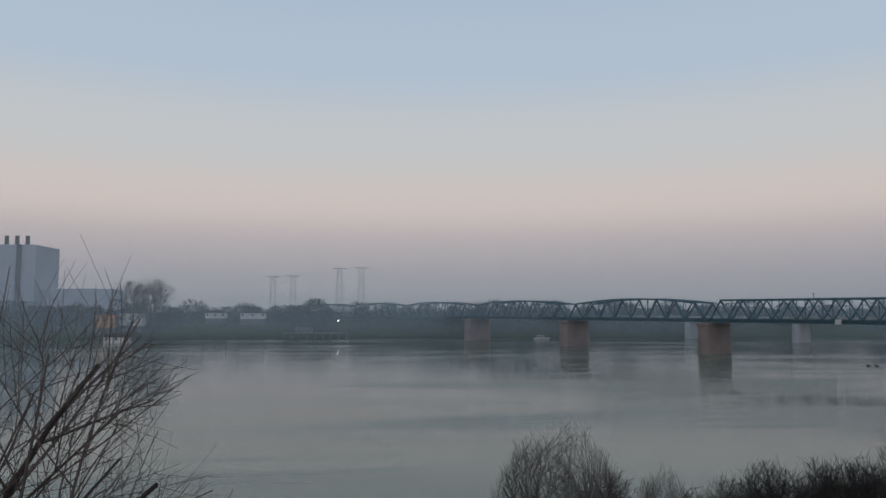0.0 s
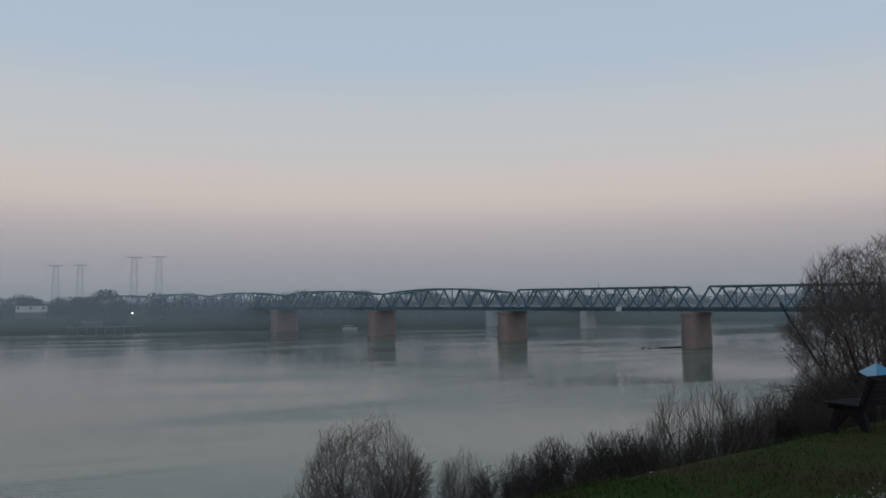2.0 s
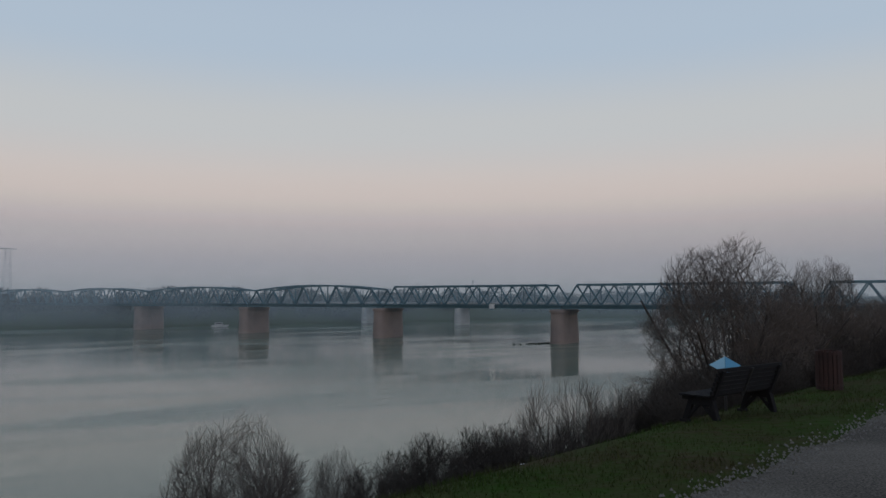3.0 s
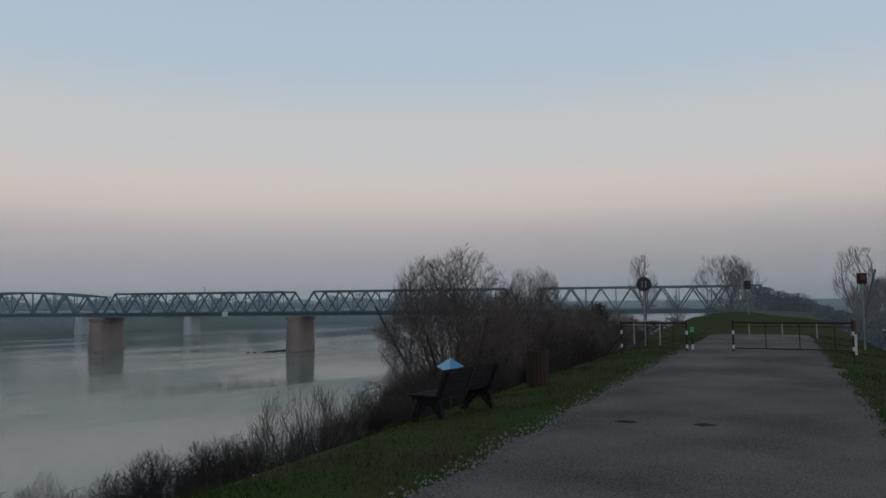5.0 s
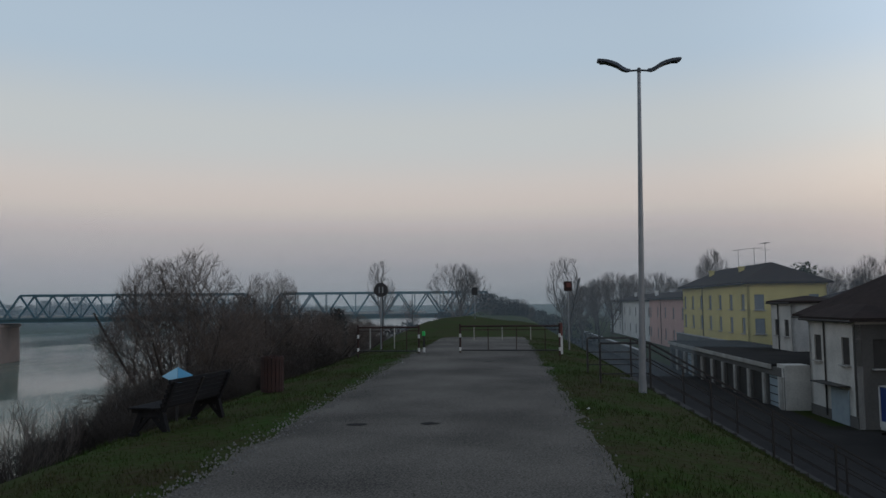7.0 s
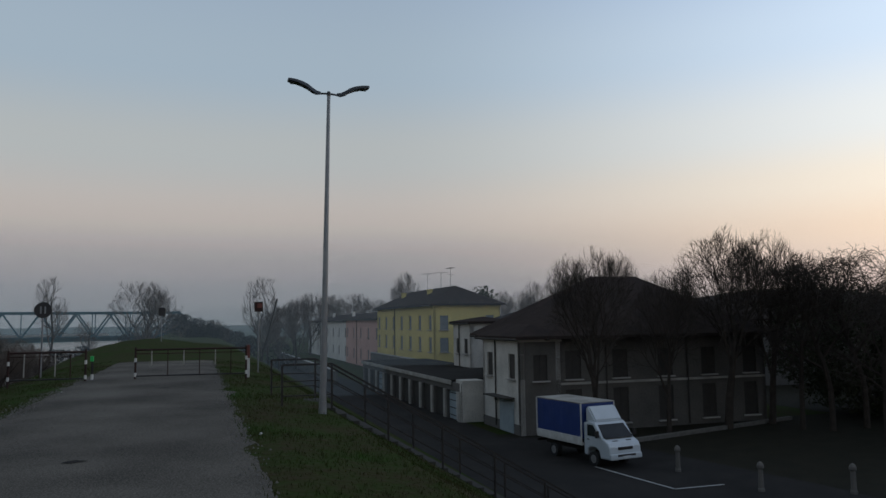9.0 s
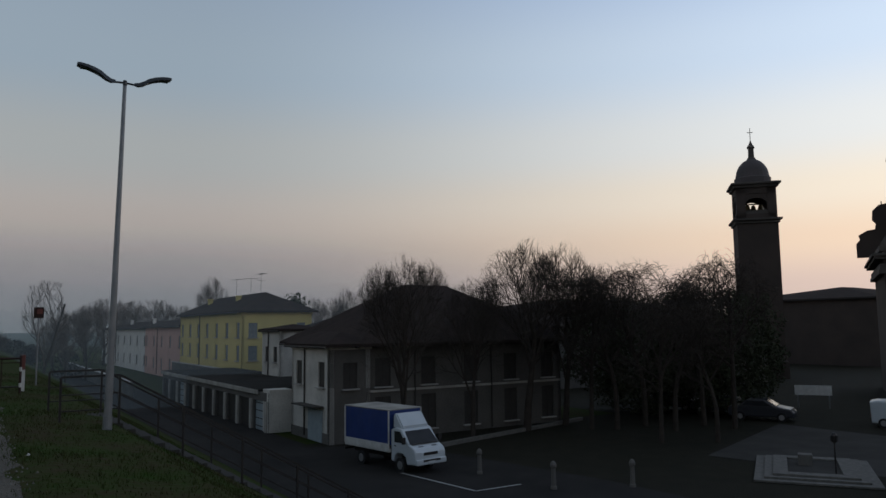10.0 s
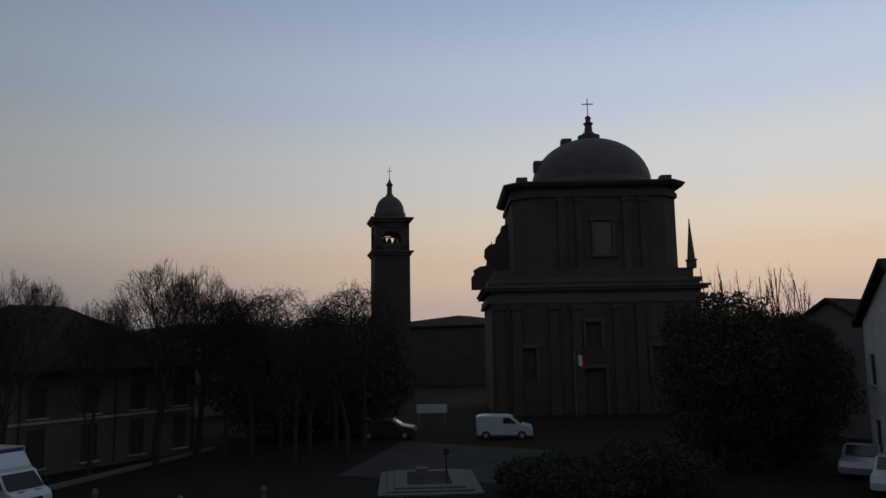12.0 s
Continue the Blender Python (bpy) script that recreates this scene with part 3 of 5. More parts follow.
copy_tree(slim, 66.9, 86, .8, 20, -3, .62)
copy_tree(oak, -16.7, 398, 2.4, 10, -8, 2.6)
copy_tree(oak, -15.2, 392, 2.5, 130, -8, 2.7)
for az, d, k, kz in ((82.2, 160, 1.2, 1.38), (84.0, 190, 1.3, 1.45), (85.7, 160, 1.1, 1.36), (89.4, 150, .95, 1.75), (87.3, 165, 1.0, 1.25), (91.4, 150, .9, 1.3), (83.2, 215, 1.2, 1.5), (81.0, 180, 1.3, 1.25), (93.9, 130, .9, 1.15), (96.8, 140, .8, 1.3), (98.4, 120, .7, 1.2), (99.3, 76, .5, 1.12)):
    copy_tree(oak, az, d, k, az * 33, -5, kz)
for az, d, k, kz in ((80.0, 104, .6, .95), (81.2, 112, .75, 1.08), (79.2, 118, .6, .95), (75.3, 112, .75, .78), (73.9, 108, .6, .72)):
    copy_tree(oak, az, d, k, az * 29 % 360, -5, kz)
# trees round the church square
lime = bare_tree("square_tree", at_bearing(112.9, 49, -5), "bare dark tree with a dense fan of fine twigs", "tree", group="trees of the square", twigs=BARK, seed=41, height=11.9, radius=3.8, low=3.2, levels=5, kids=4, angle=34, ratio=.66, up=.07, trunk=.26, twig=.011, sway=.06, clear=.42, reach=.62)
for az, d, k, kz in ((115.7, 52, .85, 1.0), (108.9, 45.5, .55, .78), (104.1, 41, .68, .86), (102.0, 62, .6, .98), (105.6, 63, .55, 1.0), (110.4, 54, .6, .84)):
    copy_tree(lime, az, d, k, az * 47 % 360, -5, kz)
pollard = bare_tree("pollarded_tree", at_bearing(119.4, 50, -5), "dark pollarded tree with crooked limbs and drooping shoots", "tree", group="trees of the square", twigs=BARK, seed=47, height=10.6, radius=2.8, low=3.6, levels=4, kids=5, angle=46, ratio=.62, up=.03, trunk=.22, twig=.013, sway=.18, clear=.45, droop=.5, reach=.78)
for az, d, k, kz in ((121.4, 52, 1.0, 1.05), (117.6, 50, .85, .98), (123.5, 50, .95, .95), (125.4, 53, .95, 1.02), (127.4, 52, 1.0, 1.08), (122.5, 45, .8, .8), (126.3, 46, .8, .8)):
    copy_tree(pollard, az, d, k, az * 71 % 360, -5, kz)
for az, d, k, kz in ((152.6, 47, .8, .72), (154.6, 45, .8, .74), (157.0, 47, .85, .72), (159.0, 50, .7, .62)):
    copy_tree(lime, az, d, k, az * 71 % 360, -5, kz)
whip = bare_tree("young_tree", at_bearing(153.3, 50, -5), "slender bare young tree with upright whips", "tree", group="young trees beside the church", twigs=BARK, seed=52, height=11.2, radius=1.0, low=3, stems=3, levels=2, kids=6, angle=24, ratio=.35, up=.06, trunk=.055, twig=.016, sway=.05, clear=.4, lean=.08, reach=.95)
for az, d, k in ((154.5, 51, .97), (155.7, 50, .93), (156.9, 52, 1.0), (157.9, 51, .99), (158.9, 52, .92)):
    copy_tree(whip, az, d, k, az * 91 % 360, -5)


def leafy(name, place, radius, height, count, size, label, category, seed, material=DARKLEAF, lift=0.0):
    rnd = random.Random(seed)
    v, f = [], []
    for i in range(count):
        while True:
            p = Vector((rnd.uniform(-1, 1), rnd.uniform(-1, 1), rnd.uniform(-1, 1)))
            if .35 < p.length < 1 + .3 * noise.noise(p * 2.2 + Vector((seed, 0, 0))) + .16 * noise.noise(p * 6 + Vector((0, seed, 0))):
                break
        c = Vector((p.x * radius, p.y * radius, lift + height * (p.z + 1) / 2))
        a = Vector((rnd.gauss(0, 1), rnd.gauss(0, 1), rnd.gauss(0, 1))).normalized() * size * rnd.uniform(.6, 1.4)
        b = Vector((rnd.gauss(0, 1), rnd.gauss(0, 1), rnd.gauss(0, 1))).normalized() * size * .6
        k = len(v)
        v += [tuple(c - a), tuple(c + b), tuple(c + a), tuple(c - b)]
        f.append((k, k + 1, k + 2, k + 3))
    t = thing(name, place, 0, label, category)
    part("trunk", rod(nb(), (0, 0, -.2), (0, 0, lift + height * .6), max(.05, radius * .06), .03, 7), BARK, t)
    raw("crown", v, f, material, t)
    return t


# the next two take the greyer far-wood colour to imitate haze
leafy("evergreen_tree", at_bearing(61.4, 44, -1.9), .65, 3.4, 2600, .08, "dark dense evergreen beyond the bank trees", "tree", 3, FARTREE)
leafy("evergreen_tree", at_bearing(74.6, 105, -4.6), 2.8, 6.8, 24000, .085, "bush past the gates, greyed for haze", "tree", 6, FARTREE)
leafy("evergreen_tree", at_bearing(95.4, 110, -5), 2.2, 11.8, 3000, .25, "dark evergreen behind the houses", "tree", 7)
leafy("round_hedge", at_bearing(143.0, 34, -5.0), 3.0, 2.0, 9000, .09, "dark clipped rounded hedge in the square", "hedge", 8)
leafy("round_hedge", at_bearing(139.4, 36, -5.0), 1.5, 1.5, 4000, .09, "dark clipped rounded hedge in the square", "hedge", 9)
leafy("round_hedge", at_bearing(148.0, 36, -5.0), 2.8, 2.3, 9000, .09, "dark clipped rounded hedge in the square", "hedge", 10)
leafy("evergreen_tree", at_bearing(153.6, 44, -5.0), 3.4, 9.3, 24000, .12, "large dark evergreen beside the church", "tree", 11)
leafy("evergreen_tree", at_bearing(157.0, 47, -5.0), 3.8, 8.2, 22000, .12, "large dark evergreen beside the church", "tree", 12)
leafy("evergreen_tree", at_bearing(121.5, 60, -5.0), 6.0, 9.0, 20000, .15, "dark dense evergreen before the church tower", "tree", 13)
leafy("evergreen_tree", at_bearing(126.5, 60, -5.0), 4.6, 9.5, 18000, .15, "dark dense evergreen before the church tower", "tree", 14)


def far_woods(name, spots, label, seed, material=FARTREE):
    """Distant trees: each a crown of many small twig tufts."""
    rnd = random.Random(seed)
    v, f = [], []
    for x, y, z, r, h, count in spots:
        for i in range(count):
            a, q = rnd.uniform(0, 2 * math.pi), math.sqrt(rnd.random())
            t = rnd.random() ** .8
            w = r * (.35 + .65 * math.sin(math.pi * min(1, t * .85 + .12)))
            c = Vector((x + w * q * math.cos(a), y + w * q * math.sin(a), z + h * t))
            s = h * .095
            d = Vector((rnd.gauss(0, 1), rnd.gauss(0, 1), rnd.gauss(.4, 1))).normalized() * s
            e = Vector((rnd.gauss(0, 1), rnd.gauss(0, 1), rnd.gauss(0, 1))).normalized() * s * .45
            k = len(v)
            v += [tuple(c - d), tuple(c + e), tuple(c + d)]
            f.append((k, k + 1, k + 2))
    return tagged(raw(name, v, f, material), label, "woods", kind="stuff")


rw = random.Random(77)
spots = []
for i in range(900):
    x = rw.uniform(-330, 620)
    y = 402 - .10 * x + rw.uniform(12, 130)
    if x < -40:
        y -= 30 * smooth(-50, -140, x)
    h = rw.uniform(6, 11.5) + (4 if rw.random() < .12 else 0)
    if -100 < x < -50 and y < 452:
        if y > 428:
            continue
        h = rw.uniform(3.5, 5.5)
    spots.append((x, y, ground_height(x, y) - .5, h * rw.uniform(.55, .85), h, 300))
far_woods("far_shore_woods", spots, "hazy bare woods along the far shore", 5)
spots = []
for i in range(240):
    az, d = rw.uniform(40, 170), rw.uniform(170, 420)
    x, y = d * math.sin(radians(az)), d * math.cos(radians(az))
    n = -x * UY + y * UX
    if -40 < n < 300 and d < 330 or y > 40:
        continue
    h = rw.uniform(6, 10)
    spots.append((x, y, -5.3, h * .6, h, 160))
for i in range(60):
    s, n = rw.uniform(60, 220), rw.uniform(8, 22)
    p = sn(s, n)
    h = rw.uniform(1.5, 3.2)
    spots.append((p.x, p.y, ground_height(p.x, p.y) - .3, h * .6, h, 420))
for i in range(24):
    s, n = rw.uniform(110, 230), rw.uniform(-14, 6)
    p = sn(s, n)
    h = rw.uniform(2, 4.2)
    spots.append((p.x, p.y, ground_height(p.x, p.y) - .3, h * .6, h, 420))
far_woods("plain_woods", spots, "bare trees and hedges across the plain", 6)


# ---- street lamp, bench, bin, gates, signs on the dike ----
def street_lamp():
    p = sn(15.94, -2.92)
    lamp = thing("street_lamp", (p.x, p.y, -.28), ANG, "tall galvanised street lamp with two curved arms", "street lamp")
    lamp.matrix_basis = pose(p.x, p.y, -.28, 0, 0, ANG) @ pose(0, 0, 0, 1.0)
    part("pole", lathe(nb(), [(.072, 0), (.072, 1.2), (.066, 1.25), (.036, 6.9), (.036, 6.93)], 14), GALV, lamp)
    part("base_plate", lathe(nb(), [(.10, 0), (.10, .04), (.085, .06), (.08, .3)], 14), GALV, lamp)
    part("collar", lathe(nb(), [(.04, 6.84), (.042, 6.86), (.042, 6.93), (.03, 6.95)], 14), LAMPHEAD, lamp)
    for side in (1, -1):
        arm = part("arm", rod(nb(), (0, 0, 6.9), (0, side * .24, 6.885), .022, None, 8), LAMPHEAD, lamp)
        bm = nb()
        prof = [(.18, .03, .026, 6.90), (.26, .05, .036, 6.90), (.35, .075, .042, 6.94), (.45, .095, .042, 7.01), (.56, .105, .038, 7.06), (.70, .11, .034, 7.10), (.84, .105, .03, 7.12), (.885, .095, .022, 7.125)]
        rings = []
        for y, w, h, z in prof:
            rings.append([bm.verts.new((x, side * y, z + dz)) for x, dz in ((-w, -h), (-w * .7, h), (w * .7, h), (w, -h))])
        for a, b in zip(rings, rings[1:]):
            for i in range(4):
                bm.faces.new((a[i], a[(i + 1) % 4], b[(i + 1) % 4], b[i]))
        bm.faces.new(rings[0])
        bm.faces.new(rings[-1])
        bmesh.ops.recalc_face_normals(bm, faces=bm.faces)
        head = part("lamp_head", bm, LAMPHEAD, lamp, "flat dark grey lamp head, unlit")
        part("lens", cube((0, side * .71, 7.062), (.15, .24, .012), .003), GLASS, head)


street_lamp()


def bench():
    p = sn(11.2, 4.86)
    b = thing("bench", (p.x, p.y, ground_z(11.2, 4.86) - .04), ANG - 8, "dark iron park bench with slatted seat facing the river", "bench")
    for x in (-.78, .78):
        bm = nb()
        for a, c in (((-.02, -.22, .0), (0, -.10, .42)), ((0, .34, 0), (0, .2, .42)), ((0, -.12, .4), (0, .36, .4)), ((0, -.12, .4), (0, -.3, .86))):
            beam(bm, (x + a[0], a[1], a[2]), (x + c[0], c[1], c[2]), .065, .075)
        box(bm, (x, -.2, .02), (.09, .16, .05), .01)
        box(bm, (x, .34, .02), (.09, .14, .05), .01)
        beam(bm, (x, -.2, .03), (x, .02, .3), .045, .05)
        beam(bm, (x, .34, .03), (x, .1, .3), .045, .05)
        box(bm, (x, .05, .33), (.06, .3, .09), .015)
        part("leg_frame", bm, BENCHWOOD, b, "black cast iron leg frame")
    part("middle_stay", beam(nb(), (0, -.12, .4), (0, -.3, .86), .05, .04), IRON, b)
    b.scale = (1, 1, .92)
    for i in range(6):
        part("seat_slat", cube((0, -.08 + i * .085, .44), (1.75, .07, .03), .006), BENCHWOOD, b)
    for i in range(6):
        t = i / 5
        part("back_slat", box(nb(), (0, -.155 - .13 * t, .50 + .36 * t), (1.75, .03, .062), .006), BENCHWOOD, b)


bench()


def litter_bin():
    p = sn(15.55, 4.85)
    b = thing("litter_bin", (p.x, p.y, ground_z(15.55, 4.85) - .01), 0, "brown slatted litter bin on the grass verge", "bin")
    part("liner", lathe(nb(), [(.18, .06), (.2, .08), (.2, .72), (.19, .74)], 18), IRON, b)
    first = None
    for i in range(18):
        m = pose(0, 0, 0, 0, 0, i * 20)
        if first is None:
            first = part("slat", cube((.225, 0, .4), (.025, .068, .74), .006), RUST, b)
        else:
            share("slat", first, b, m)
    for z in (.1, .7):
        bm = lathe(nb(), [(.21, z), (.242, z), (.242, z + .04), (.21, z + .04)], 24)
        part("hoop", bm, RUST, b)
    part("foot", lathe(nb(), [(.12, 0), (.12, .05), (.06, .08)], 12), IRON, b)


litter_bin()


def gate(s0, n0, s1, n1, tall, label, white_end):
    a, b = sn(s0, n0), sn(s1, n1)
    length = (b - a).length
    rz = math.degrees(math.atan2(b.y - a.y, b.x - a.x))
    g = thing("barrier_gate", (a.x, a.y, max(ground_height(a.x, a.y), -.05)), rz, label, "gate", group="path barriers")
    part("top_rail", rod(nb(), (0, 0, tall), (length, 0, tall), .03), RUST, g, "rusty dark red top rail")
    part("bottom_rail", rod(nb(), (0, 0, .12), (length, 0, .12), .022), IRON, g)
    part("middle_rail", rod(nb(), (0, 0, tall - .12), (length, 0, tall - .12), .012), RUST, g)
    count = max(4, int(length / .42))
    for i in range(1, count):
        x = length * i / count
        if i % 2:
            part("bar", rod(nb(), (x, 0, .45 if white_end else .2), (x, 0, tall - .03), .017, None, 6), WEATHERED, g, "worn white bar")
        else:
            part("bar", rod(nb(), (x, 0, .12), (x, 0, tall - .03), .016, None, 6), RUST, g)
    for x, m in ((0, RUST), (length, RUST)):
        post = part("post", lathe(nb(), [(.032, -.1), (.032, tall + .06), (.02, tall + .09)], 10, c=(x, 0)), m, g)
        for k in range(2):
            part("white_band", lathe(nb(), [(.036, .1 + k * .45), (.036, .22 + k * .45)], 10, c=(x, 0)), WHITEPAINT, post)
    return g


gate(25.3, 4.9, 25.2, 2.8, .92, "rusty red and white tubular barrier on the verge", False)
gate(25.2, 1.4, 24.9, -1.9, .92, "red and white tubular gate across the path", True)
p = sn(25.75, 2.72)
gr = thing("reflector_post", (p.x + .1, p.y, -.05), 0, "short dark post with a white foot and green reflector", "post")
part("post", rod(nb(), (0, 0, 0), (0, 0, .62), .036), IRON, gr)
part("white_foot", rod(nb(), (0, 0, .02), (0, 0, .2), .045), WHITEPAINT, gr)
part("reflector", cube((-.03, 0, .68), (.05, .1, .16), .01), GREENGLOW, gr)
p = sn(25.6, -2.0)
wp = thing("marker_post", (p.x, p.y, -.2), ANG, "white and red marker post beside the gate", "post")
part("post", cube((0, 0, .58), (.13, .1, 1.16), .015), WHITEPAINT, wp)
part("red_band", cube((0, 0, .95), (.136, .106, .44), .015), REDPAINT, wp)


def round_sign():
    p = Vector(at_bearing(64.78, 31.0, -.3))
    s = thing("round_sign", p, -64.8, "round dark road sign with pale marks on a pole", "sign")
    part("pole", rod(nb(), (0, .03, 0), (0, .03, 2.85), .03), GALV, s)
    d = part("disc", rod(nb(), (0, 0, 2.55), (0, -.03, 2.55), .29, None, 28), SIGNBLACK, s)
    part("mark", cube((-.07, -.034, 2.55), (.05, .006, .26), .001), GALV, d)
    part("mark", cube((.07, -.034, 2.55), (.05, .006, .26), .001), GALV, d)


round_sign()


def small_sign(az, d, z0, zc, w, h, label, materials):
    p = Vector(at_bearing(az, d, z0))
    s = thing("road_sign", p, -az, label, "sign")
    part("pole", rod(nb(), (0, .03, 0), (0, .03, zc - z0 + h / 2), .028), GALV, s)
    part("plate", cube((0, 0, zc - z0), (w, .02, h), .004), materials[0], s)
    if len(materials) > 1:
        part("panel", cube((w * .1, -.014, zc - z0 + h * .12), (w * .55, .006, h * .45), .001), materials[1], s)


small_sign(79.05, 30, -.6, 2.3, .32, .38, "small red and pale road sign on a pole", [RUST, REDPAINT])
small_sign(71.95, 58, -.3, 2.6, .45, .6, "dark square sign back on a pole", [SIGNBLACK])


def river_sign():
    az, d = 50.0, 13.6
    p = Vector(at_bearing(az, d))
    s = thing("navigation_sign", p, -az, "blue and pale diamond river sign on a post", "sign")
    zc = .47 - p.z
    part("post", rod(nb(), (0, .03, 0), (0, .03, zc), .022), IRON, s)
    w, h = .25, .145
    bm = nb()
    prism(bm, [(-w, zc), (0, zc - h), (0, zc + h)], -.01, .012)
    part("plate", bm, SIGNPALE, s, "pale blue half")
    bm = nb()
    prism(bm, [(.004, zc - h), (w, zc), (.004, zc + h)], -.01, .012)
    part("plate", bm, SIGNBLUE, s, "blue half")


river_sign()


def stairs():
    """Concrete steps down the land side of the dike, with two handrails."""
    s0, s1 = 17.1, 19.5
    st = thing("dike_stairs", sn((s0 + s1) / 2, -3.3, 0), ANG, "grey concrete stairs down the dike with iron handrails", "stairs")
    steps, rise, tread = 27, .172, .30
    first = None
    for i in range(steps):
        m = pose(0, -i * tread, -.4 - i * rise)
        if first is None:
            first = part("step", cube((0, -.17, -.16), (s1 - s0, .36, .32), .012), PAVING, st)
            first.matrix_basis = m
        else:
            share("step", first, st, m)
    part("landing", cube((0, .6, -.36), (s1 - s0, 1.4, .2), .02), PAVING, st)
    for x in (-(s1 - s0) / 2 - .06, (s1 - s0) / 2 + .06):
        slope = -rise / tread
        rail = nb()
        end = -steps * tread
        for h, r in ((.98, .022), (.62, .013), (.3, .013)):
            beam(rail, (x, 1.1, -.25 + h), (x, 0, -.25 + h), r * 1.6, r * 2)
            beam(rail, (x, 0, -.25 + h), (x, end, -.25 + h + end * -slope), r * 1.6, r * 2)
        r = part("handrail", rail, IRON, st, "dark iron handrail")
        for k in range(8):
            y = 1.1 if k == 0 else -(k - 1) * 1.3
            z = -.25 + min(0, y) * -slope
            part("rail_post", cube((x, y, z + .40), (.045, .045, 1.14), .006), IRON, r)


stairs()


# ---- grass blades, gravel and litter on the crest ----
def build_blades():
    rnd = random.Random(9)
    v, f = [], []
    while len(f) < 60000:
        s = 4 + 34 * rnd.random() ** 1.5
        n = rnd.uniform(-7.5, 7.2)
        if -1.05 < n < 2.95 and rnd.random() > .012:
            continue
        if noise.noise(Vector((s * .8, n * .8, 2))) < rnd.uniform(-.7, .35):
            continue
        p = sn(s, n)
        z = ground_height(p.x, p.y)
        h = rnd.uniform(.02, .06) * (1.2 + noise.noise(Vector((s * .4, n * .4, 7))))
        a = rnd.uniform(0, 6.28)
        w = .008
        dx, dy = math.cos(a) * w, math.sin(a) * w
        lx, ly = rnd.gauss(0, .4) * h, rnd.gauss(0, .4) * h
        k = len(v)
        v += [(p.x - dx, p.y - dy, z - .01), (p.x + dx, p.y + dy, z - .01), (p.x + lx, p.y + ly, z + h)]
        f.append((k, k + 1, k + 2))
    tagged(raw("grass", v, f, BLADE), "short green and straw grass on the dike crest", "grass", kind="stuff")


build_blades()


def build_stones():
    rnd = random.Random(10)
    v, f = [], []
    for i in range(3800):
        s = 3.5 + 24 * rnd.random() ** 1.6
        edge = rnd.random() < .62
        n = (2.95 + rnd.gauss(0, .14)) if edge and rnd.random() < .75 else (-1.05 + rnd.gauss(0, .1)) if edge else rnd.uniform(-1, 2.6)
        p = sn(s, n)
        z = ground_height(p.x, p.y) + .03
        r = rnd.uniform(.008, .022) if edge else rnd.uniform(.006, .014)
        k = len(v)
        a = rnd.uniform(0, 6)
        for j in range(4):
            v.append((p.x + r * math.cos(a + j * 1.57) * rnd.uniform(.7, 1.2), p.y + r * math.sin(a + j * 1.57) * rnd.uniform(.7, 1.2), z - .01))
        v.append((p.x, p.y, z + r * .7))
        f += [(k + j, k + (j + 1) % 4, k + 4) for j in range(4)]
    tagged(raw("gravel", v, f, STONE), "loose pale gravel along the path's edges", "gravel", kind="stuff")
    for s, n in ((21.4, 2.85), (11.9, -1.35), (18.4, 2.2), (7.6, 6.1)):
        p = sn(s, n)
        bm = nb()
        bmesh.ops.create_icosphere(bm, subdivisions=1, radius=.03, matrix=Matrix.Diagonal((1.3, .9, .6, 1)))
        for q in bm.verts:
            q.co *= random.uniform(.8, 1.2)
        ob = link_mesh("litter_scrap", bm, WHITEPAINT)
        ob.location = (p.x, p.y, ground_height(p.x, p.y) + .02)
        tagged(ob, "small crumpled white scrap of paper on the ground", "litter", group="litter")
    for s, n in ((21.2, .4), (10.3, 1.0), (10.2, 2.0)):
        p = sn(s, n)
        bm = nb()
        bmesh.ops.create_circle(bm, cap_ends=True, segments=18, radius=.3)
        for q in bm.verts:
            q.co *= random.uniform(.7, 1.25)
        ob = link_mesh("damp_patch", bm, ASPHALT)
        ob.matrix_basis = pose(p.x, p.y, ground_height(p.x, p.y) + .041, 0, 0, ANG) @ Matrix.Diagonal((.35, .5, 1, 1))
        tagged(ob, "dark damp patch in the gravel", "patch", kind="structure")


build_stones()


# ---- buildings ----
def facade(width, height, openings, thick=.3):
    """A wall in x and z with real openings (x0, x1, z0, z1); its face at y = 0, its back at y = thick."""
    bm = nb()
    xs = sorted({0, width, *[o[0] for o in openings], *[o[1] for o in openings]})
    zs = sorted({0, height, *[o[2] for o in openings], *[o[3] for o in openings]})
    made = {}

    def vert(i, k, y):
        if (i, k, y) not in made:
            made[i, k, y] = bm.verts.new((xs[i], thick * y, zs[k]))
        return made[i, k, y]

    def solid(i, k):
        if not (0 <= i < len(xs) - 1 and 0 <= k < len(zs) - 1):
            return False
        mx, mz = (xs[i] + xs[i + 1]) / 2, (zs[k] + zs[k + 1]) / 2
        return not any(a < mx < b and c < mz < d for a, b, c, d in openings)

    for i in range(len(xs) - 1):
        for k in range(len(zs) - 1):
            if not solid(i, k):
                continue
            corner = ((i, k), (i + 1, k), (i + 1, k + 1), (i, k + 1))
            bm.faces.new([vert(*c, 0) for c in corner])
            bm.faces.new([vert(*c, 1) for c in corner[::-1]])
            for (p, q), (ni, nk) in zip(((0, 1), (1, 2), (2, 3), (3, 0)), ((i, k - 1), (i + 1, k), (i, k + 1), (i - 1, k))):
                if not solid(ni, nk):
                    bm.faces.new((vert(*corner[q], 0), vert(*corner[p], 0), vert(*corner[p], 1), vert(*corner[q], 1)))
    return bm


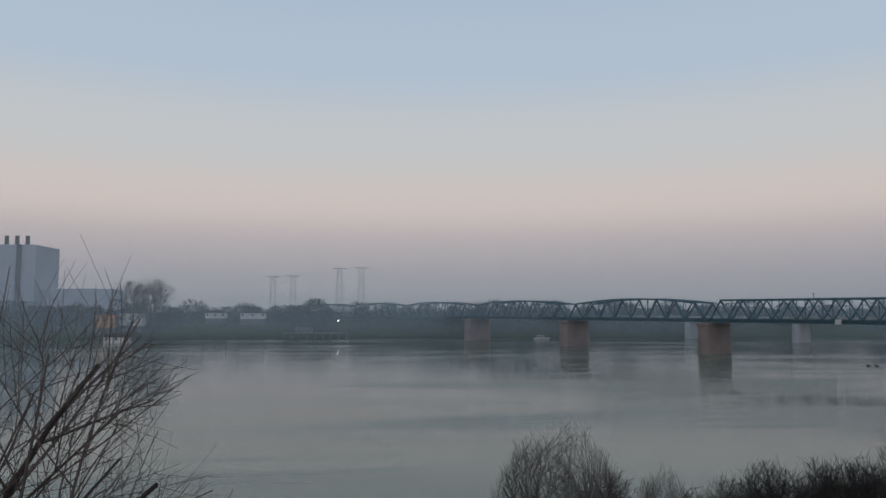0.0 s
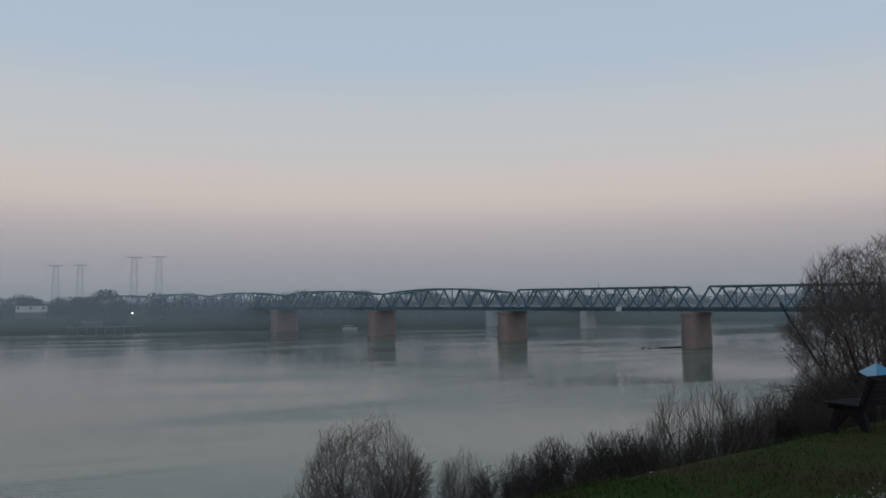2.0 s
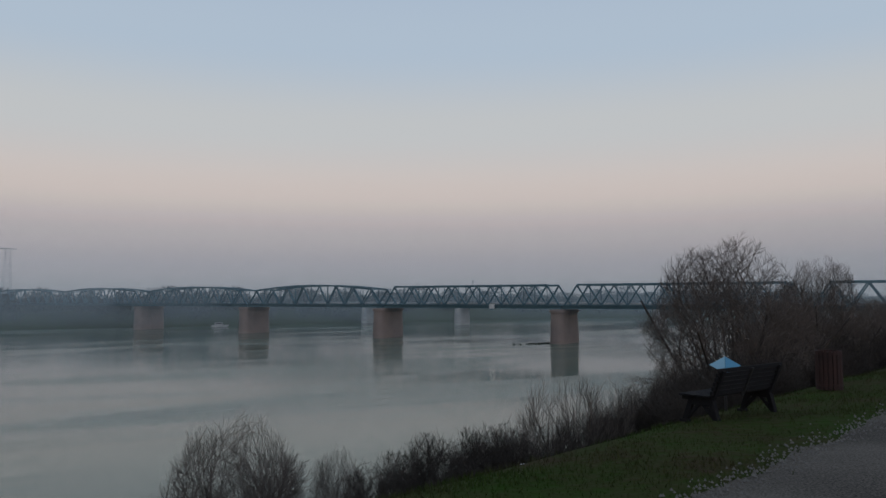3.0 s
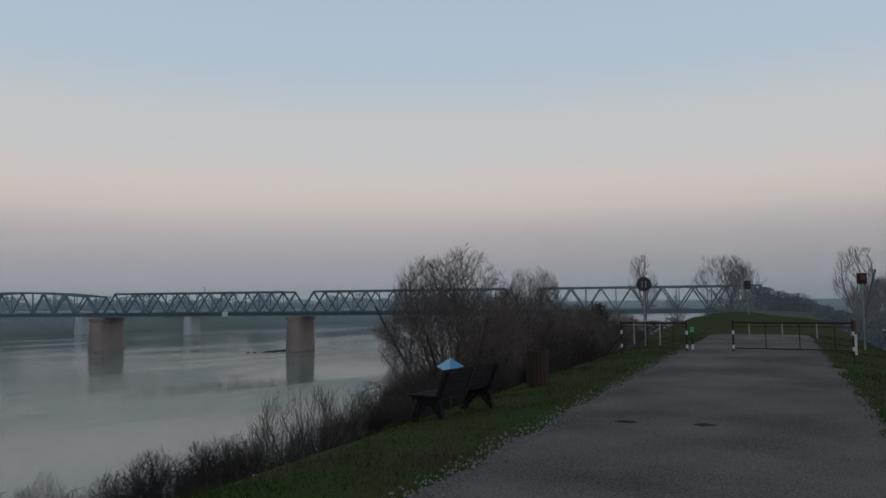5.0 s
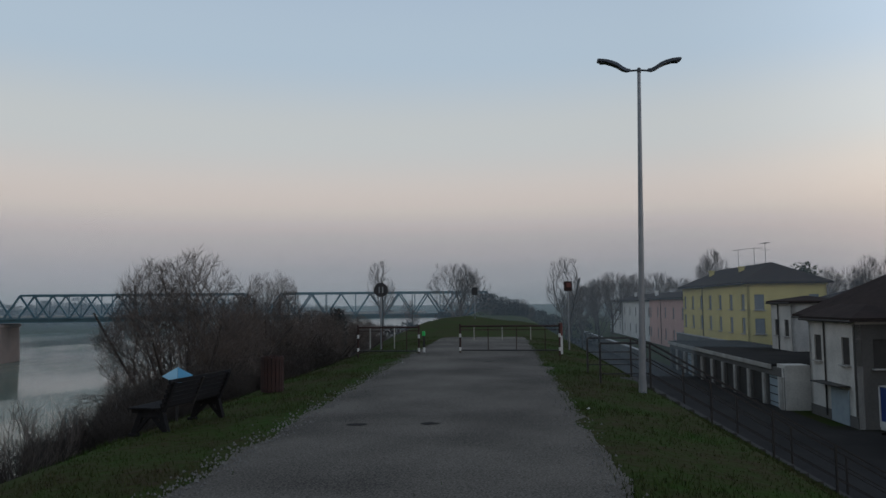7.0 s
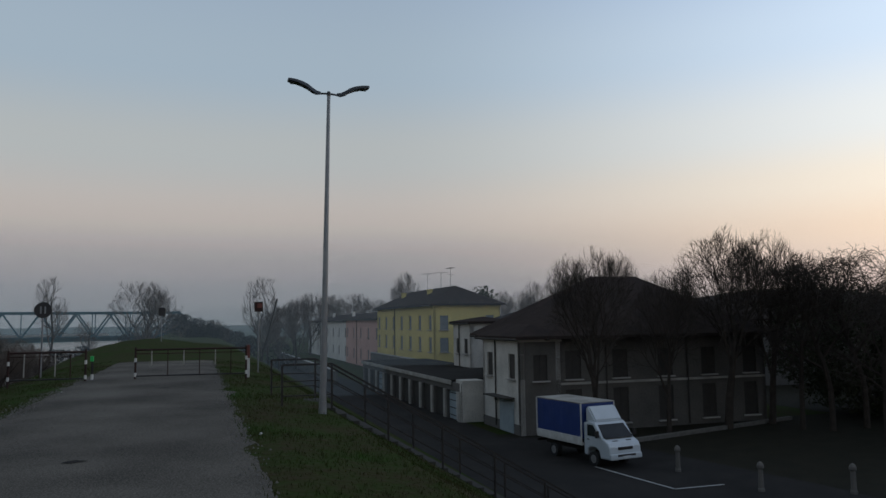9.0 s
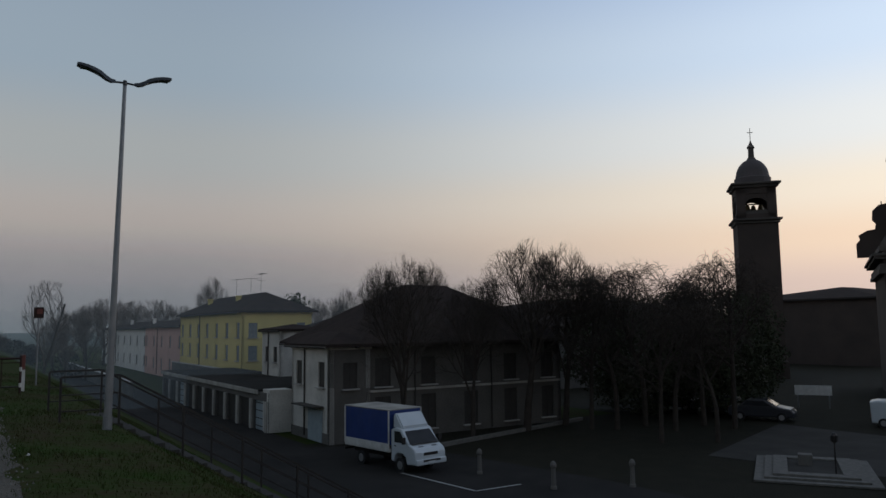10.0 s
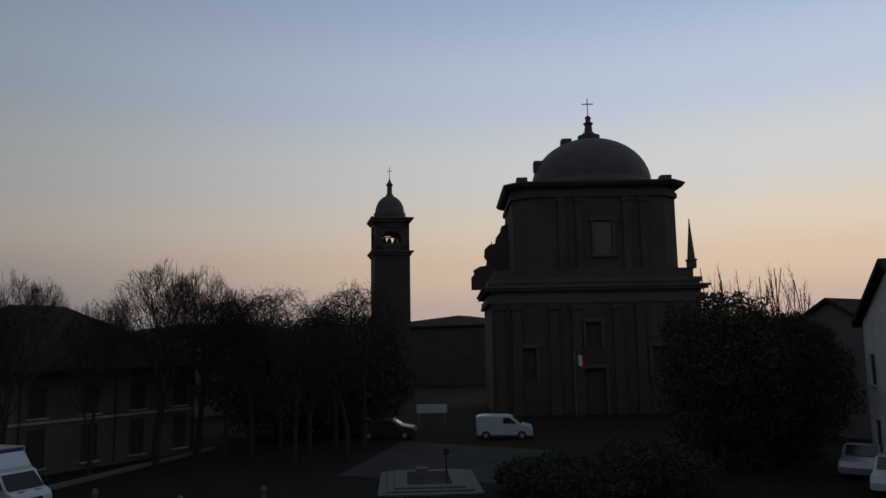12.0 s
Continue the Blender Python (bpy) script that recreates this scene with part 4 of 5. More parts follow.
def add_windows(wall, openings, trim, shutters, leaf=None):
    for x0, x1, z0, z1 in openings:
        w, h, cx, cz = x1 - x0, z1 - z0, (x0 + x1) / 2, (z0 + z1) / 2
        fr = nb()
        for dx in (-w / 2 + .04, w / 2 - .04, 0):
            box(fr, (cx + dx, .17, cz), (.07, .06, h))
        for dz in (-h / 2 + .04, h / 2 - .04):
            box(fr, (cx, .17, cz + dz), (w, .062, .07))
        win = part("window", fr, trim, wall)
        if shutters == "closed":
            for dx in (-.25, .25):
                part("shutter", cube((cx + dx * w, .10, cz), (w * .49, .04, h * .99), .005), leaf or SHUTTER, wall)
        else:
            part("pane", cube((cx, .2, cz), (w, .012, h)), GLASS, wall)
        part("sill", cube((cx, -.03, z0 - .04), (w + .2, .3, .08), .01), PALE, wall)


def grid_openings(width, rows, count, w, h, inset=1.2):
    out = []
    for z in rows:
        for i in range(count):
            cx = inset + (width - 2 * inset) * (i / (count - 1) if count > 1 else .5)
            out.append((round(cx - w / 2, 3), round(cx + w / 2, 3), z, z + h))
    return out


def hip_roof(w, d, rise, over, thick=.18):
    bm = nb()
    k = min(w, d) / 2
    if w >= d:
        ridge = [(k, d / 2), (w - k, d / 2)]
    else:
        ridge = [(w / 2, k), (w / 2, d - k)]
    eave = [(-over, -over), (w + over, -over), (w + over, d + over), (-over, d + over)]
    lo = [bm.verts.new((x, y, 0)) for x, y in eave]
    up = [bm.verts.new((x, y, thick)) for x, y in eave]
    r = [bm.verts.new((x, y, rise)) for x, y in ridge]
    bm.faces.new(lo[::-1])
    for i in range(4):
        j = (i + 1) % 4
        bm.faces.new((lo[i], lo[j], up[j], up[i]))
    if w >= d:
        for q in ((up[0], up[1], r[1], r[0]), (up[1], up[2], r[1]), (up[2], up[3], r[0], r[1]), (up[3], up[0], r[0])):
            bm.faces.new(q)
    else:
        for q in ((up[0], up[1], r[0]), (up[1], up[2], r[1], r[0]), (up[2], up[3], r[1]), (up[3], up[0], r[0], r[1])):
            bm.faces.new(q)
    bmesh.ops.recalc_face_normals(bm, faces=bm.faces)
    return bm


def house(s, n, length, depth, height, rise, wall, label, faces, base=-5.0, over=.5, chimneys=(), shutters="closed", trim=None, roof=TILE, name="house", leaf=SHUTTER, end=None):
    """A house with its near corner at s, n: its long side runs on along the dike and faces it, its end faces back along the dike.
    faces: {side: (rows, count, w, h)} for side "dike", "end"."""
    h = thing(name, sn(s, n, base), ANG, label, "house")
    trim = trim or SHUTTER
    sides = (("dike", length, pose(length, 0, 0, 0, 0, 180)), ("end", depth, pose(0, 0, 0, 0, 0, -90)),
             ("back", length, pose(0, -depth, 0)), ("far", depth, pose(length, -depth, 0, 0, 0, 90)))
    for key, width, m in sides:
        ops = []
        for rows, count, w, hh in faces.get(key, ()):
            ops += grid_openings(width, rows, count, w, hh)
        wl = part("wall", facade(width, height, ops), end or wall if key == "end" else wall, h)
        wl.matrix_basis = m
        add_windows(wl, ops, trim, shutters, leaf)
    part("floor_slab", cube((length / 2, -depth / 2, .1), (length - .7, depth - .7, .2)), GREYWALL, h)
    part("cornice", box(nb(), (length / 2, -depth / 2, height - .06), (length + .16, depth + .16, .14)), wall, h)
    r = part("roof", hip_roof(length, depth, rise, over), roof, h, "dark tiled hip roof")
    r.matrix_basis = pose(0, -depth, height + .02)
    for x, y, t in chimneys:
        c = part("chimney", box(cube((x, y, height + t / 2 + .4), (.5, .5, t), .02), (x, y, height + t + .43), (.64, .64, .1)), wall, r)
        c.matrix_basis = pose(0, depth, -height)
    part("gutter", rod(nb(), (-over, over - .02, height + .02), (length + over, over - .02, height + .02), .07), SHUTTER, h)
    part("downpipe", rod(nb(), (length * .62, .07, .2), (length * .62, .07, height), .05), SHUTTER, h)
    return h


house(75.6, -24, 26, 7.6, 8.3, 2.3, YELLOW, "yellow rendered three-storey house with shuttered windows", {"dike": [((.8, 3.4, 5.75), 7, 1.05, 1.55)], "end": [((.8, 3.4, 5.75), 2, .95, 1.5)]}, chimneys=((9, -2.4, 1.6), (20, -2.2, 1.6)), leaf=LOUVRE)
house(102.2, -24.3, 24, 11, 7.0, 1.6, PINK, "pink rendered two-storey house", {"dike": [((1.1, 4.3), 5, .95, 1.5)], "end": [((4.3,), 2, .9, 1.4)]}, chimneys=((6, -3, 1.2),), leaf=LOUVRE)
house(126.6, -24.5, 46, 11, 6.8, 1.5, PLASTER, "off-white two-storey row house", {"dike": [((1.1, 4.2), 8, 1.0, 1.5)]}, chimneys=((9, -3, 1.3), (30, -3, 1.3)))
def antenna(s, n, z, h, rz):
    a = thing("roof_antenna", sn(s, n, z), rz, "thin metal television antenna on a tiled roof", "antenna", group="roof antennas")
    part("mast", rod(nb(), (0, 0, 0), (0, 0, h), .03, .02, 6), GALV, a)
    boom = part("boom", rod(nb(), (-.9, 0, h - .1), (.9, 0, h - .1), .018, None, 6), GALV, a)
    for i in range(7):
        x = -.85 + i * .28
        part("element", rod(nb(), (x, -.35, h - .1), (x, .35, h - .1), .012, None, 5), GALV, boom)
    b2 = part("boom", rod(nb(), (0, -.5, h * .65), (0, .5, h * .65), .018, None, 6), GALV, a)


antenna(81, -27.8, 5.4, 2.4, 20)
antenna(84.5, -27.8, 5.4, 2.1, 70)
antenna(90, -27.8, 5.4, 2.3, 40)
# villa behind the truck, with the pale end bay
# the bay's end wall takes the villa's colour with tree shade in it
bay = house(40.3, -18.2, 5.9, 2.6, 5.5, .9, OFFWHITE, "off-white end bay of a villa with peeling render", {"dike": [((3.2,), 2, .95, 1.45)], "end": [((3.1,), 1, .9, 1.5)]}, over=.4, name="villa_bay", end=VILLASHADE)
villa = house(40.6, -20.6, 11.6, 15.2, 5.5, 4.1, VILLASHADE, "beige two-storey villa, tree shade in its wall colour, with a broad tiled hip roof", {"end": [((3.1,), 5, 1.05, 1.7), ((.4,), 5, 1.05, 2.1)]}, over=.8, chimneys=((5, -6, 1.4), (6.5, -10, 1.3)), name="villa")
part("shed_door", cube((2.0, .045, .95), (2.1, .07, 1.85), .01), DOORPALE, bay, "pale blue double door")
part("door_canopy", cube((2.5, .36, 2.08), (3.4, .7, .07), .01), SHUTTER, bay)
part("wall_stain_band", cube((2.95, .02, .3), (5.86, .04, .6), .01), GREYWALL, bay, "grey damp plinth")
part("string_course", cube((-.05, -7.6, 2.85), (.1, 15.0, .14), .01), WEATHERED, villa)
for y in (-3.4, -9.2):
    part("drainpipe", rod(nb(), (-.08, y, .1), (-.08, y, 5.4), .05), SHUTTER, villa)
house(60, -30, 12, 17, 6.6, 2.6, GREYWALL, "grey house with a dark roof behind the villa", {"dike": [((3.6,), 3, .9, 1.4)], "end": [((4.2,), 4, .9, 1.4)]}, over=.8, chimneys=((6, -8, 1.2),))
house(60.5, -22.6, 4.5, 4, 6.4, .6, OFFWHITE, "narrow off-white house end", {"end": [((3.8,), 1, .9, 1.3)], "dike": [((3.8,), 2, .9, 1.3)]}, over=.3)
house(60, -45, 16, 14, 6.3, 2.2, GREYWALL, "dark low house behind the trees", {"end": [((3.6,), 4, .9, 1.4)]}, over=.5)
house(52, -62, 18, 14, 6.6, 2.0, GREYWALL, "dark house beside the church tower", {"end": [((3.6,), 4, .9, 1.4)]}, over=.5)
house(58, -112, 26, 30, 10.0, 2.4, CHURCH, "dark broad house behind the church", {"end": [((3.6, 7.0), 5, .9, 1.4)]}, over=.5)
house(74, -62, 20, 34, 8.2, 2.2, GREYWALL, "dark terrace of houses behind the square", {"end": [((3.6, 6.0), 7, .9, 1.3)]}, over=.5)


def garages():
    row = thing("garage_row", sn(47.2, -17.0, -5), ANG, "long low row of grey garages with dark doors", "garages")
    length, high = 31, 2.5
    ops = []
    for i in range(10):
        x = .6 + i * 3.05
        ops.append((x, x + 2.2, 0.0, 1.95))
    w = part("wall", facade(length, high, ops), GREYWALL, row)
    w.matrix_basis = pose(length, 0, 0, 0, 0, 180)
    for i, (x0, x1, z0, z1) in enumerate(ops):
        d = part("garage_door", cube(((x0 + x1) / 2, .2, .97), (2.2, .06, 1.95), .01), DOORPALE if i in (2, 9) else SHUTTER, w)
        for k in range(4):
            part("door_rib", cube(((x0 + x1) / 2, .155, .25 + k * .5), (2.1, .03, .05)), SHUTTER, d)
        part("door_post", cube((x1 + .42, -.05, .98), (.42, .12, 1.96), .02), WEATHERED, w, "pale stone door post")
    e = part("end_wall", facade(7.0, high, [(1.2, 3.6, .0, 2.0)]), OFFWHITE, row)
    e.matrix_basis = pose(0, 0, 0, 0, 0, -90)
    part("end_door", cube((2.4, .2, 1.0), (2.4, .05, 2.0)), DOORPALE, e)
    part("end_box", cube((.55, -.8, 1.36), (1.3, 1.5, 2.72), .03), OFFWHITE, row, "taller white corner shed")
    part("back_wall", cube((length / 2, -6.9, high / 2), (length, .3, high)), GREYWALL, row)
    part("roof", cube((length / 2 + 1, -3.5, high + .08), (length - 1.6, 7.2, .16), .02), FLATROOF, row, "flat dark bitumen roof")
    part("fascia", cube((length / 2 + 1, .1, high - .02), (length - 1.6, .1, .3), .02), WEATHERED, row, "weathered pale stone coping")


garages()
for k, (s, n, l, h) in enumerate(((80, -14.5, 60, 1.5), (58, -22.8, 42, 2.55))):
    w = thing("yard_wall", sn(s, n, -5), ANG, "dark low yard wall with a pale coping", "wall")
    part("wall", cube((l / 2, 0, h / 2), (l, .3, h)), GREYWALL, w)
    part("coping", cube((l / 2, 0, h + .05), (l + .1, .42, .1), .02), PALE, w)


# ---- church ----
CAZ, CD = 145.7, 74.5


def church():
    p = at_bearing(CAZ, CD, -5.0)
    c = thing("church", p, -CAZ + 12, "large dark baroque brick church with a shallow dome", "church")
    # lower body, with plinth, pilasters, openings and layered cornice; the front looks to -y
    c.scale = (.9, .9, 1.0)
    W, D, H, LX = 22.4, 17.0, 12.6, -1.3
    ops = [(3.2, 4.6, 3.2, 6.2), (10.0, 11.6, 6.4, 8.6), (16.9, 18.3, 3.2, 6.2), (9.7, 11.9, 0.05, 4.2)]
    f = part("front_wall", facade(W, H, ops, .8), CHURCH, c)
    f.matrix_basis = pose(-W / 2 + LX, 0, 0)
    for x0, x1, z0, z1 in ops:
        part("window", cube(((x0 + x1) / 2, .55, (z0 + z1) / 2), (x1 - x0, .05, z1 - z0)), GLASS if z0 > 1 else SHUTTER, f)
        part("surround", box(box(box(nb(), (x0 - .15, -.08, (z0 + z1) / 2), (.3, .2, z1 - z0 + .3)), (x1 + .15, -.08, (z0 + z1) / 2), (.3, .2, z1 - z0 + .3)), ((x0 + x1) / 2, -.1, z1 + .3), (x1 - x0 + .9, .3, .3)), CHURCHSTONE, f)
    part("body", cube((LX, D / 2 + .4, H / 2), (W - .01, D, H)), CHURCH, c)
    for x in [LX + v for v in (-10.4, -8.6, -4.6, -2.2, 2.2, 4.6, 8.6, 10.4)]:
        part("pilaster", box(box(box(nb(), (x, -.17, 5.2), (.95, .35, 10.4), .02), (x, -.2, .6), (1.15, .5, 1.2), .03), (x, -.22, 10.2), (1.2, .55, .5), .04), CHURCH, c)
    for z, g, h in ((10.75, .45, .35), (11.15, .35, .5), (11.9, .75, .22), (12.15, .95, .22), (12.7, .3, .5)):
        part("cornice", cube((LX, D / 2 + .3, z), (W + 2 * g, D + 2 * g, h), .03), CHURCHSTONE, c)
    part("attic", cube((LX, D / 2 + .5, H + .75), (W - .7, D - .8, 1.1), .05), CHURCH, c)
    # upper storey with cut corners
    UW, UD, UX0, z0, z1 = 18.3, 14.6, -.6, H + .2, 22.6

    def octo(grow):
        w, d, k = UW / 2 + grow, UD / 2 + grow, 1.7
        return [(-w + k, -d), (w - k, -d), (w, -d + k), (w, d - k), (w - k, d), (-w + k, d), (-w, d - k), (-w, -d + k)]

    bm = nb()
    rings = []
    for g, z in ((.15, z0), (.15, z0 + 1.2), (0, z0 + 1.25), (0, z1 - 1.5), (.25, z1 - 1.45), (.25, z1 - 1.0), (.1, z1 - .95), (.1, z1 - .6), (.7, z1 - .4), (1.0, z1 - .1), (1.0, z1 + .05), (.3, z1 + .1)):
        rings.append([bm.verts.new((x + UX0, y + UD / 2 + 1.2, z)) for x, y in octo(g)])
    for a, b in zip(rings, rings[1:]):
        for i in range(8):
            bm.faces.new((a[i], a[(i + 1) % 8], b[(i + 1) % 8], b[i]))
    bm.faces.new(rings[-1])
    bmesh.ops.recalc_face_normals(bm, faces=bm.faces)
    up = part("upper_storey", bm, CHURCH, c, "brick upper storey with a heavy cornice")
    fy = 1.2
    for x in (-4.5, -2.6, 2.6, 4.5):
        part("pilaster", box(box(nb(), (x, fy - .15, (z0 + z1) / 2 - .2), (.8, .3, z1 - z0 - 2.6), .02), (x, fy - .2, z1 - 1.75), (1.0, .45, .4), .03), CHURCH, up)
    part("window", cube((0, fy - .02, z0 + 4.2), (1.8, .1, 3.2)), GLASS, up)
    sur = nb()
    for x in (-1.1, 1.1):
        box(sur, (x, fy - .15, z0 + 4.2), (.35, .3, 3.6))
    box(sur, (0, fy - .18, z0 + 2.45), (2.8, .4, .3))
    box(sur, (0, fy - .2, z0 + 6.1), (3.0, .45, .35))
    part("surround", sur, CHURCHSTONE, up)
    for sx in (-1, 1):
        for k in range(2):
            part("corner_block", cube((UX0 + sx * (UW / 2 - 1.1), 2.3 + k * (UD - 2.2), z1 + .4), (1.2, 1.2, .75), .05), CHURCHSTONE, up)
        # scrolled buttress beside the upper storey
        sc = nb()
        prof = [(0, 0), (-3.5, 0), (-3.5, 1.3), (-3.2, 1.7), (-3.3, 2.1), (-2.7, 2.5), (-2.1, 2.6), (-2.0, 3.2), (-2.25, 3.6), (-2.2, 4.4), (-1.75, 4.9), (-1.2, 5.0), (-1.1, 5.7), (-.7, 6.3), (-.6, 6.9), (0, 7.2)]
        prism(sc, [(x if sx < 0 else -x, z) for x, z in prof], 0, 1.2)
        b = part("scroll_buttress", sc, CHURCH, c)
        b.matrix_basis = pose(UX0 + sx * UW / 2, 10.0, z0 - .1) @ Matrix.Diagonal((1.3, 1, 1, 1))
        if sx > 0:
            b.scale = (.7, 1, .38)
    for x, y, zt in ((-11.6, 13.0, 18.0), (9.4, .9, 18.4)):
        ob = lathe(nb(), [(.42, 0), (.42, .7), (.5, .75), (.5, .9), (.33, .95), (.05, zt - H - 1.2), (.05, zt - H - .9)], 4, True)
        o = part("obelisk", ob, CHURCHSTONE, c)
        o.matrix_basis = pose(x, y, H + 1.2)
    # shallow dome with stepped blocks, lantern and cross
    dome = nb()
    prof = [(7.5, 0), (7.4, .4), (7.1, .9)] + [(7.1 * math.cos(a), .9 + 5.2 * math.sin(a)) for a in [radians(8 * i) for i in range(1, 11)]] + [(.9, 6.15)]
    lathe(dome, prof, 40)
    d = part("dome", dome, COPPER, c, "low lead-grey dome")
    d.matrix_basis = pose(.3, UD / 2 + 1.2, z1 + .05)
    for x, z in ((-6.3, 3.4), (-2.9, 5.8)):
        part("dome_block", cube((x, -.6, z - .3), (1.2, 1.4, 1.1), .04), CHURCHSTONE, d)
    lan = lathe(nb(), [(1.35, 5.95), (1.35, 6.35), (.95, 6.40), (.85, 6.55), (.5, 6.85), (.42, 7.65), (.6, 7.70), (.6, 7.80), (.32, 7.95), (.28, 8.25), (.4, 8.35), (.3, 8.55), (.1, 8.70)], 16)
    ln = part("lantern", lan, CHURCHSTONE, d)
    ln.location.z = .2
    cr = box(cube((0, 0, 9.6), (.09, .09, 2.1)), (0, 0, 10.0), (1.4, .09, .09))
    part("cross", cr, IRON, ln, "thin iron cross")


church()


def flag():
    g = thing("flag", at_bearing(143.3, 71.3, -5.0), -143.3, "small green, white and red flag on a pole by the church", "flag")
    part("pole", rod(nb(), (-.3, .1, 0), (-.3, .1, 6.0), .045, .03), GALV, g)
    for k, m in enumerate((mat("flag_green", (.02, .12, .04), (.015, .09, .03), .8, 3, 20, 0), mat("flag_white", (.62, .62, .62), (.5, .5, .5), .8, 3, 20, 0), mat("flag_red", (.28, .02, .025), (.2, .015, .02), .8, 3, 20, 0))):
        bm = nb()
        rows = []
        for i in range(5):
            u = (k + i / 4) * .42
            y = .1 + .1 * math.sin(u * 5)
            rows.append([bm.verts.new((-.27 + u * .8, y + dy, z - u * .45)) for dy, z in ((0, 5.9), (.03, 5.9), (.03, 4.9), (0, 4.9))])
        for a, b in zip(rows, rows[1:]):
            for i in range(4):
                bm.faces.new((a[i], a[(i + 1) % 4], b[(i + 1) % 4], b[i]))
        bm.faces.new(rows[0]), bm.faces.new(rows[-1])
        bmesh.ops.recalc_face_normals(bm, faces=bm.faces)
        part("stripe", bm, m, g, ("green", "white", "red")[k] + " cloth stripe")


flag()


def bell_tower():
    p = at_bearing(129.3, 100, -5.0)
    t = thing("bell_tower", p, -129.3 + 8, "square brick bell tower with a small dome", "tower")
    h = 2.32
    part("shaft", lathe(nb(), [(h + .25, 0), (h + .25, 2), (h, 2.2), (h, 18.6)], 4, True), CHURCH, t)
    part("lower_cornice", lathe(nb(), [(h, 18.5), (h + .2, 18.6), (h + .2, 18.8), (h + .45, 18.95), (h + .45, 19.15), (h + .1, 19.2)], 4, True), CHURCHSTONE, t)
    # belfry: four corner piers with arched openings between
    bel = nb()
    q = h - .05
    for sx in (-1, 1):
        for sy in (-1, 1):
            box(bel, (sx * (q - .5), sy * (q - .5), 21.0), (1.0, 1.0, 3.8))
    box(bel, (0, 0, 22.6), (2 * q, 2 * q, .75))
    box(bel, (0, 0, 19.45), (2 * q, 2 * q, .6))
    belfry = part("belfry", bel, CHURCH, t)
    for a in range(4):
        bm = nb()
        n = 10
        pts = [(-1.35, 22.3), (-1.35, 21.0)] + [(-1.2 * math.cos(math.pi * i / n), 20.95 + .75 * math.sin(math.pi * i / n)) for i in range(n + 1)] + [(1.35, 21.0), (1.35, 22.3)]
        prism(bm, pts, -q + .1, -q + .7)
        arch = part("arch", bm, CHURCH, belfry)
        arch.matrix_basis = pose(0, 0, 0, 0, 0, 90 * a)
        bal = part("balustrade", cube((0, -q + .3, 19.95), (2.7, .2, .5)), CHURCHSTONE, belfry)
        bal.matrix_basis = pose(0, 0, 0, 0, 0, 90 * a)
    for x, y in ((-.75, .1), (.75, -.1), (0, .6)):
        part("bell", lathe(nb(), [(.46, 20.25), (.44, 20.4), (.3, 20.75), (.24, 21.05), (.1, 21.15)], 14, c=(x, y)), BRONZE, t, "bronze bell")
    part("bell_beam", cube((0, 0, 21.2), (3.4, .16, .16)), IRON, t)
    part("upper_cornice", lathe(nb(), [(h, 22.9), (h + .2, 23.0), (h + .25, 23.2), (h + .5, 23.35), (h + .5, 23.55), (h + .05, 23.65)], 4, True), CHURCHSTONE, t)
    prof = [(2.15, 23.6), (2.15, 24.4), (2.0, 24.5)] + [(1.95 * math.cos(a), 24.5 + 2.4 * math.sin(a)) for a in [radians(9 * i) for i in range(1, 9)]] + [(.45, 26.95)]
    part("dome", lathe(nb(), prof, 24), COPPER, t, "small rounded dome")
    part("lantern", lathe(nb(), [(.5, 26.8), (.5, 27.0), (.36, 27.1), (.33, 28.2), (.48, 28.3), (.45, 28.45), (.2, 28.8), (.08, 29.2)], 12), CHURCHSTONE, t)
    part("cross", box(cube((0, 0, 30.0), (.07, .07, 1.7)), (0, 0, 30.3), (.7, .07, .07)), IRON, t)


bell_tower()


# ---- house with a white gable past the church ----
def gable_house(az, d, rz, w, depth, eave, ridge, wall, label, rows):
    h = thing("gabled_house", at_bearing(az, d, -5.0), rz, label, "house")
    ops = grid_openings(w, rows, 3, .95, 1.5)
    f = part("wall", facade(w, eave, ops), wall, h)
    f.matrix_basis = pose(-w / 2, 0, 0)
    add_windows(f, ops, SHUTTER, "closed")
    part("gable", prism(nb(), [(-w / 2, eave), (w / 2, eave), (0, ridge)], 0, .3), wall, h)
    part("body", cube((0, depth / 2 + .3, eave / 2), (w - .02, depth - .4, eave)), wall, h)
    r = nb()
    prism(r, [(-w / 2 - .5, eave - .35), (0, ridge + .1), (w / 2 + .5, eave - .35), (w / 2 + .5, eave - .1), (0, ridge + .38), (-w / 2 - .5, eave - .1)], -.4, depth + .4)
    part("roof", r, TILE, h, "dark tiled gable roof")
    part("chimney", cube((w * .2, depth * .4, ridge), (.6, .6, 2.0), .03), wall, h)
    return h


gable_house(163.9, 40, 121.5, 10.2, 14, 7.6, 9.9, OFFWHITE, "pale grey gabled house at the edge of the square", (1.2, 4.4))
gable_house(160.3, 60, 170, 9, 12, 6.6, 9.2, GREYWALL, "dark gabled house beyond the parked cars", (1.0, 3.8))
gable_house(157.5, 75, -157 - 10, 14, 12, 6.4, 8.4, GREYWALL, "dark gabled house behind the trees", (1.0, 3.8))


# ---- vehicles ----
def wheel(parent, x, y, r, w):
    t = part("wheel", rod(nb(), (x, y - w / 2, r), (x, y + w / 2, r), r, None, 20), TYRE, parent, "black tyre")
    side = 1 if y > 0 else -1
    part("rim", rod(nb(), (x, y + side * (w / 2 - .02), r), (x, y + side * (w / 2 + .012), r), r * .62, r * .55, 16), RIM, t)


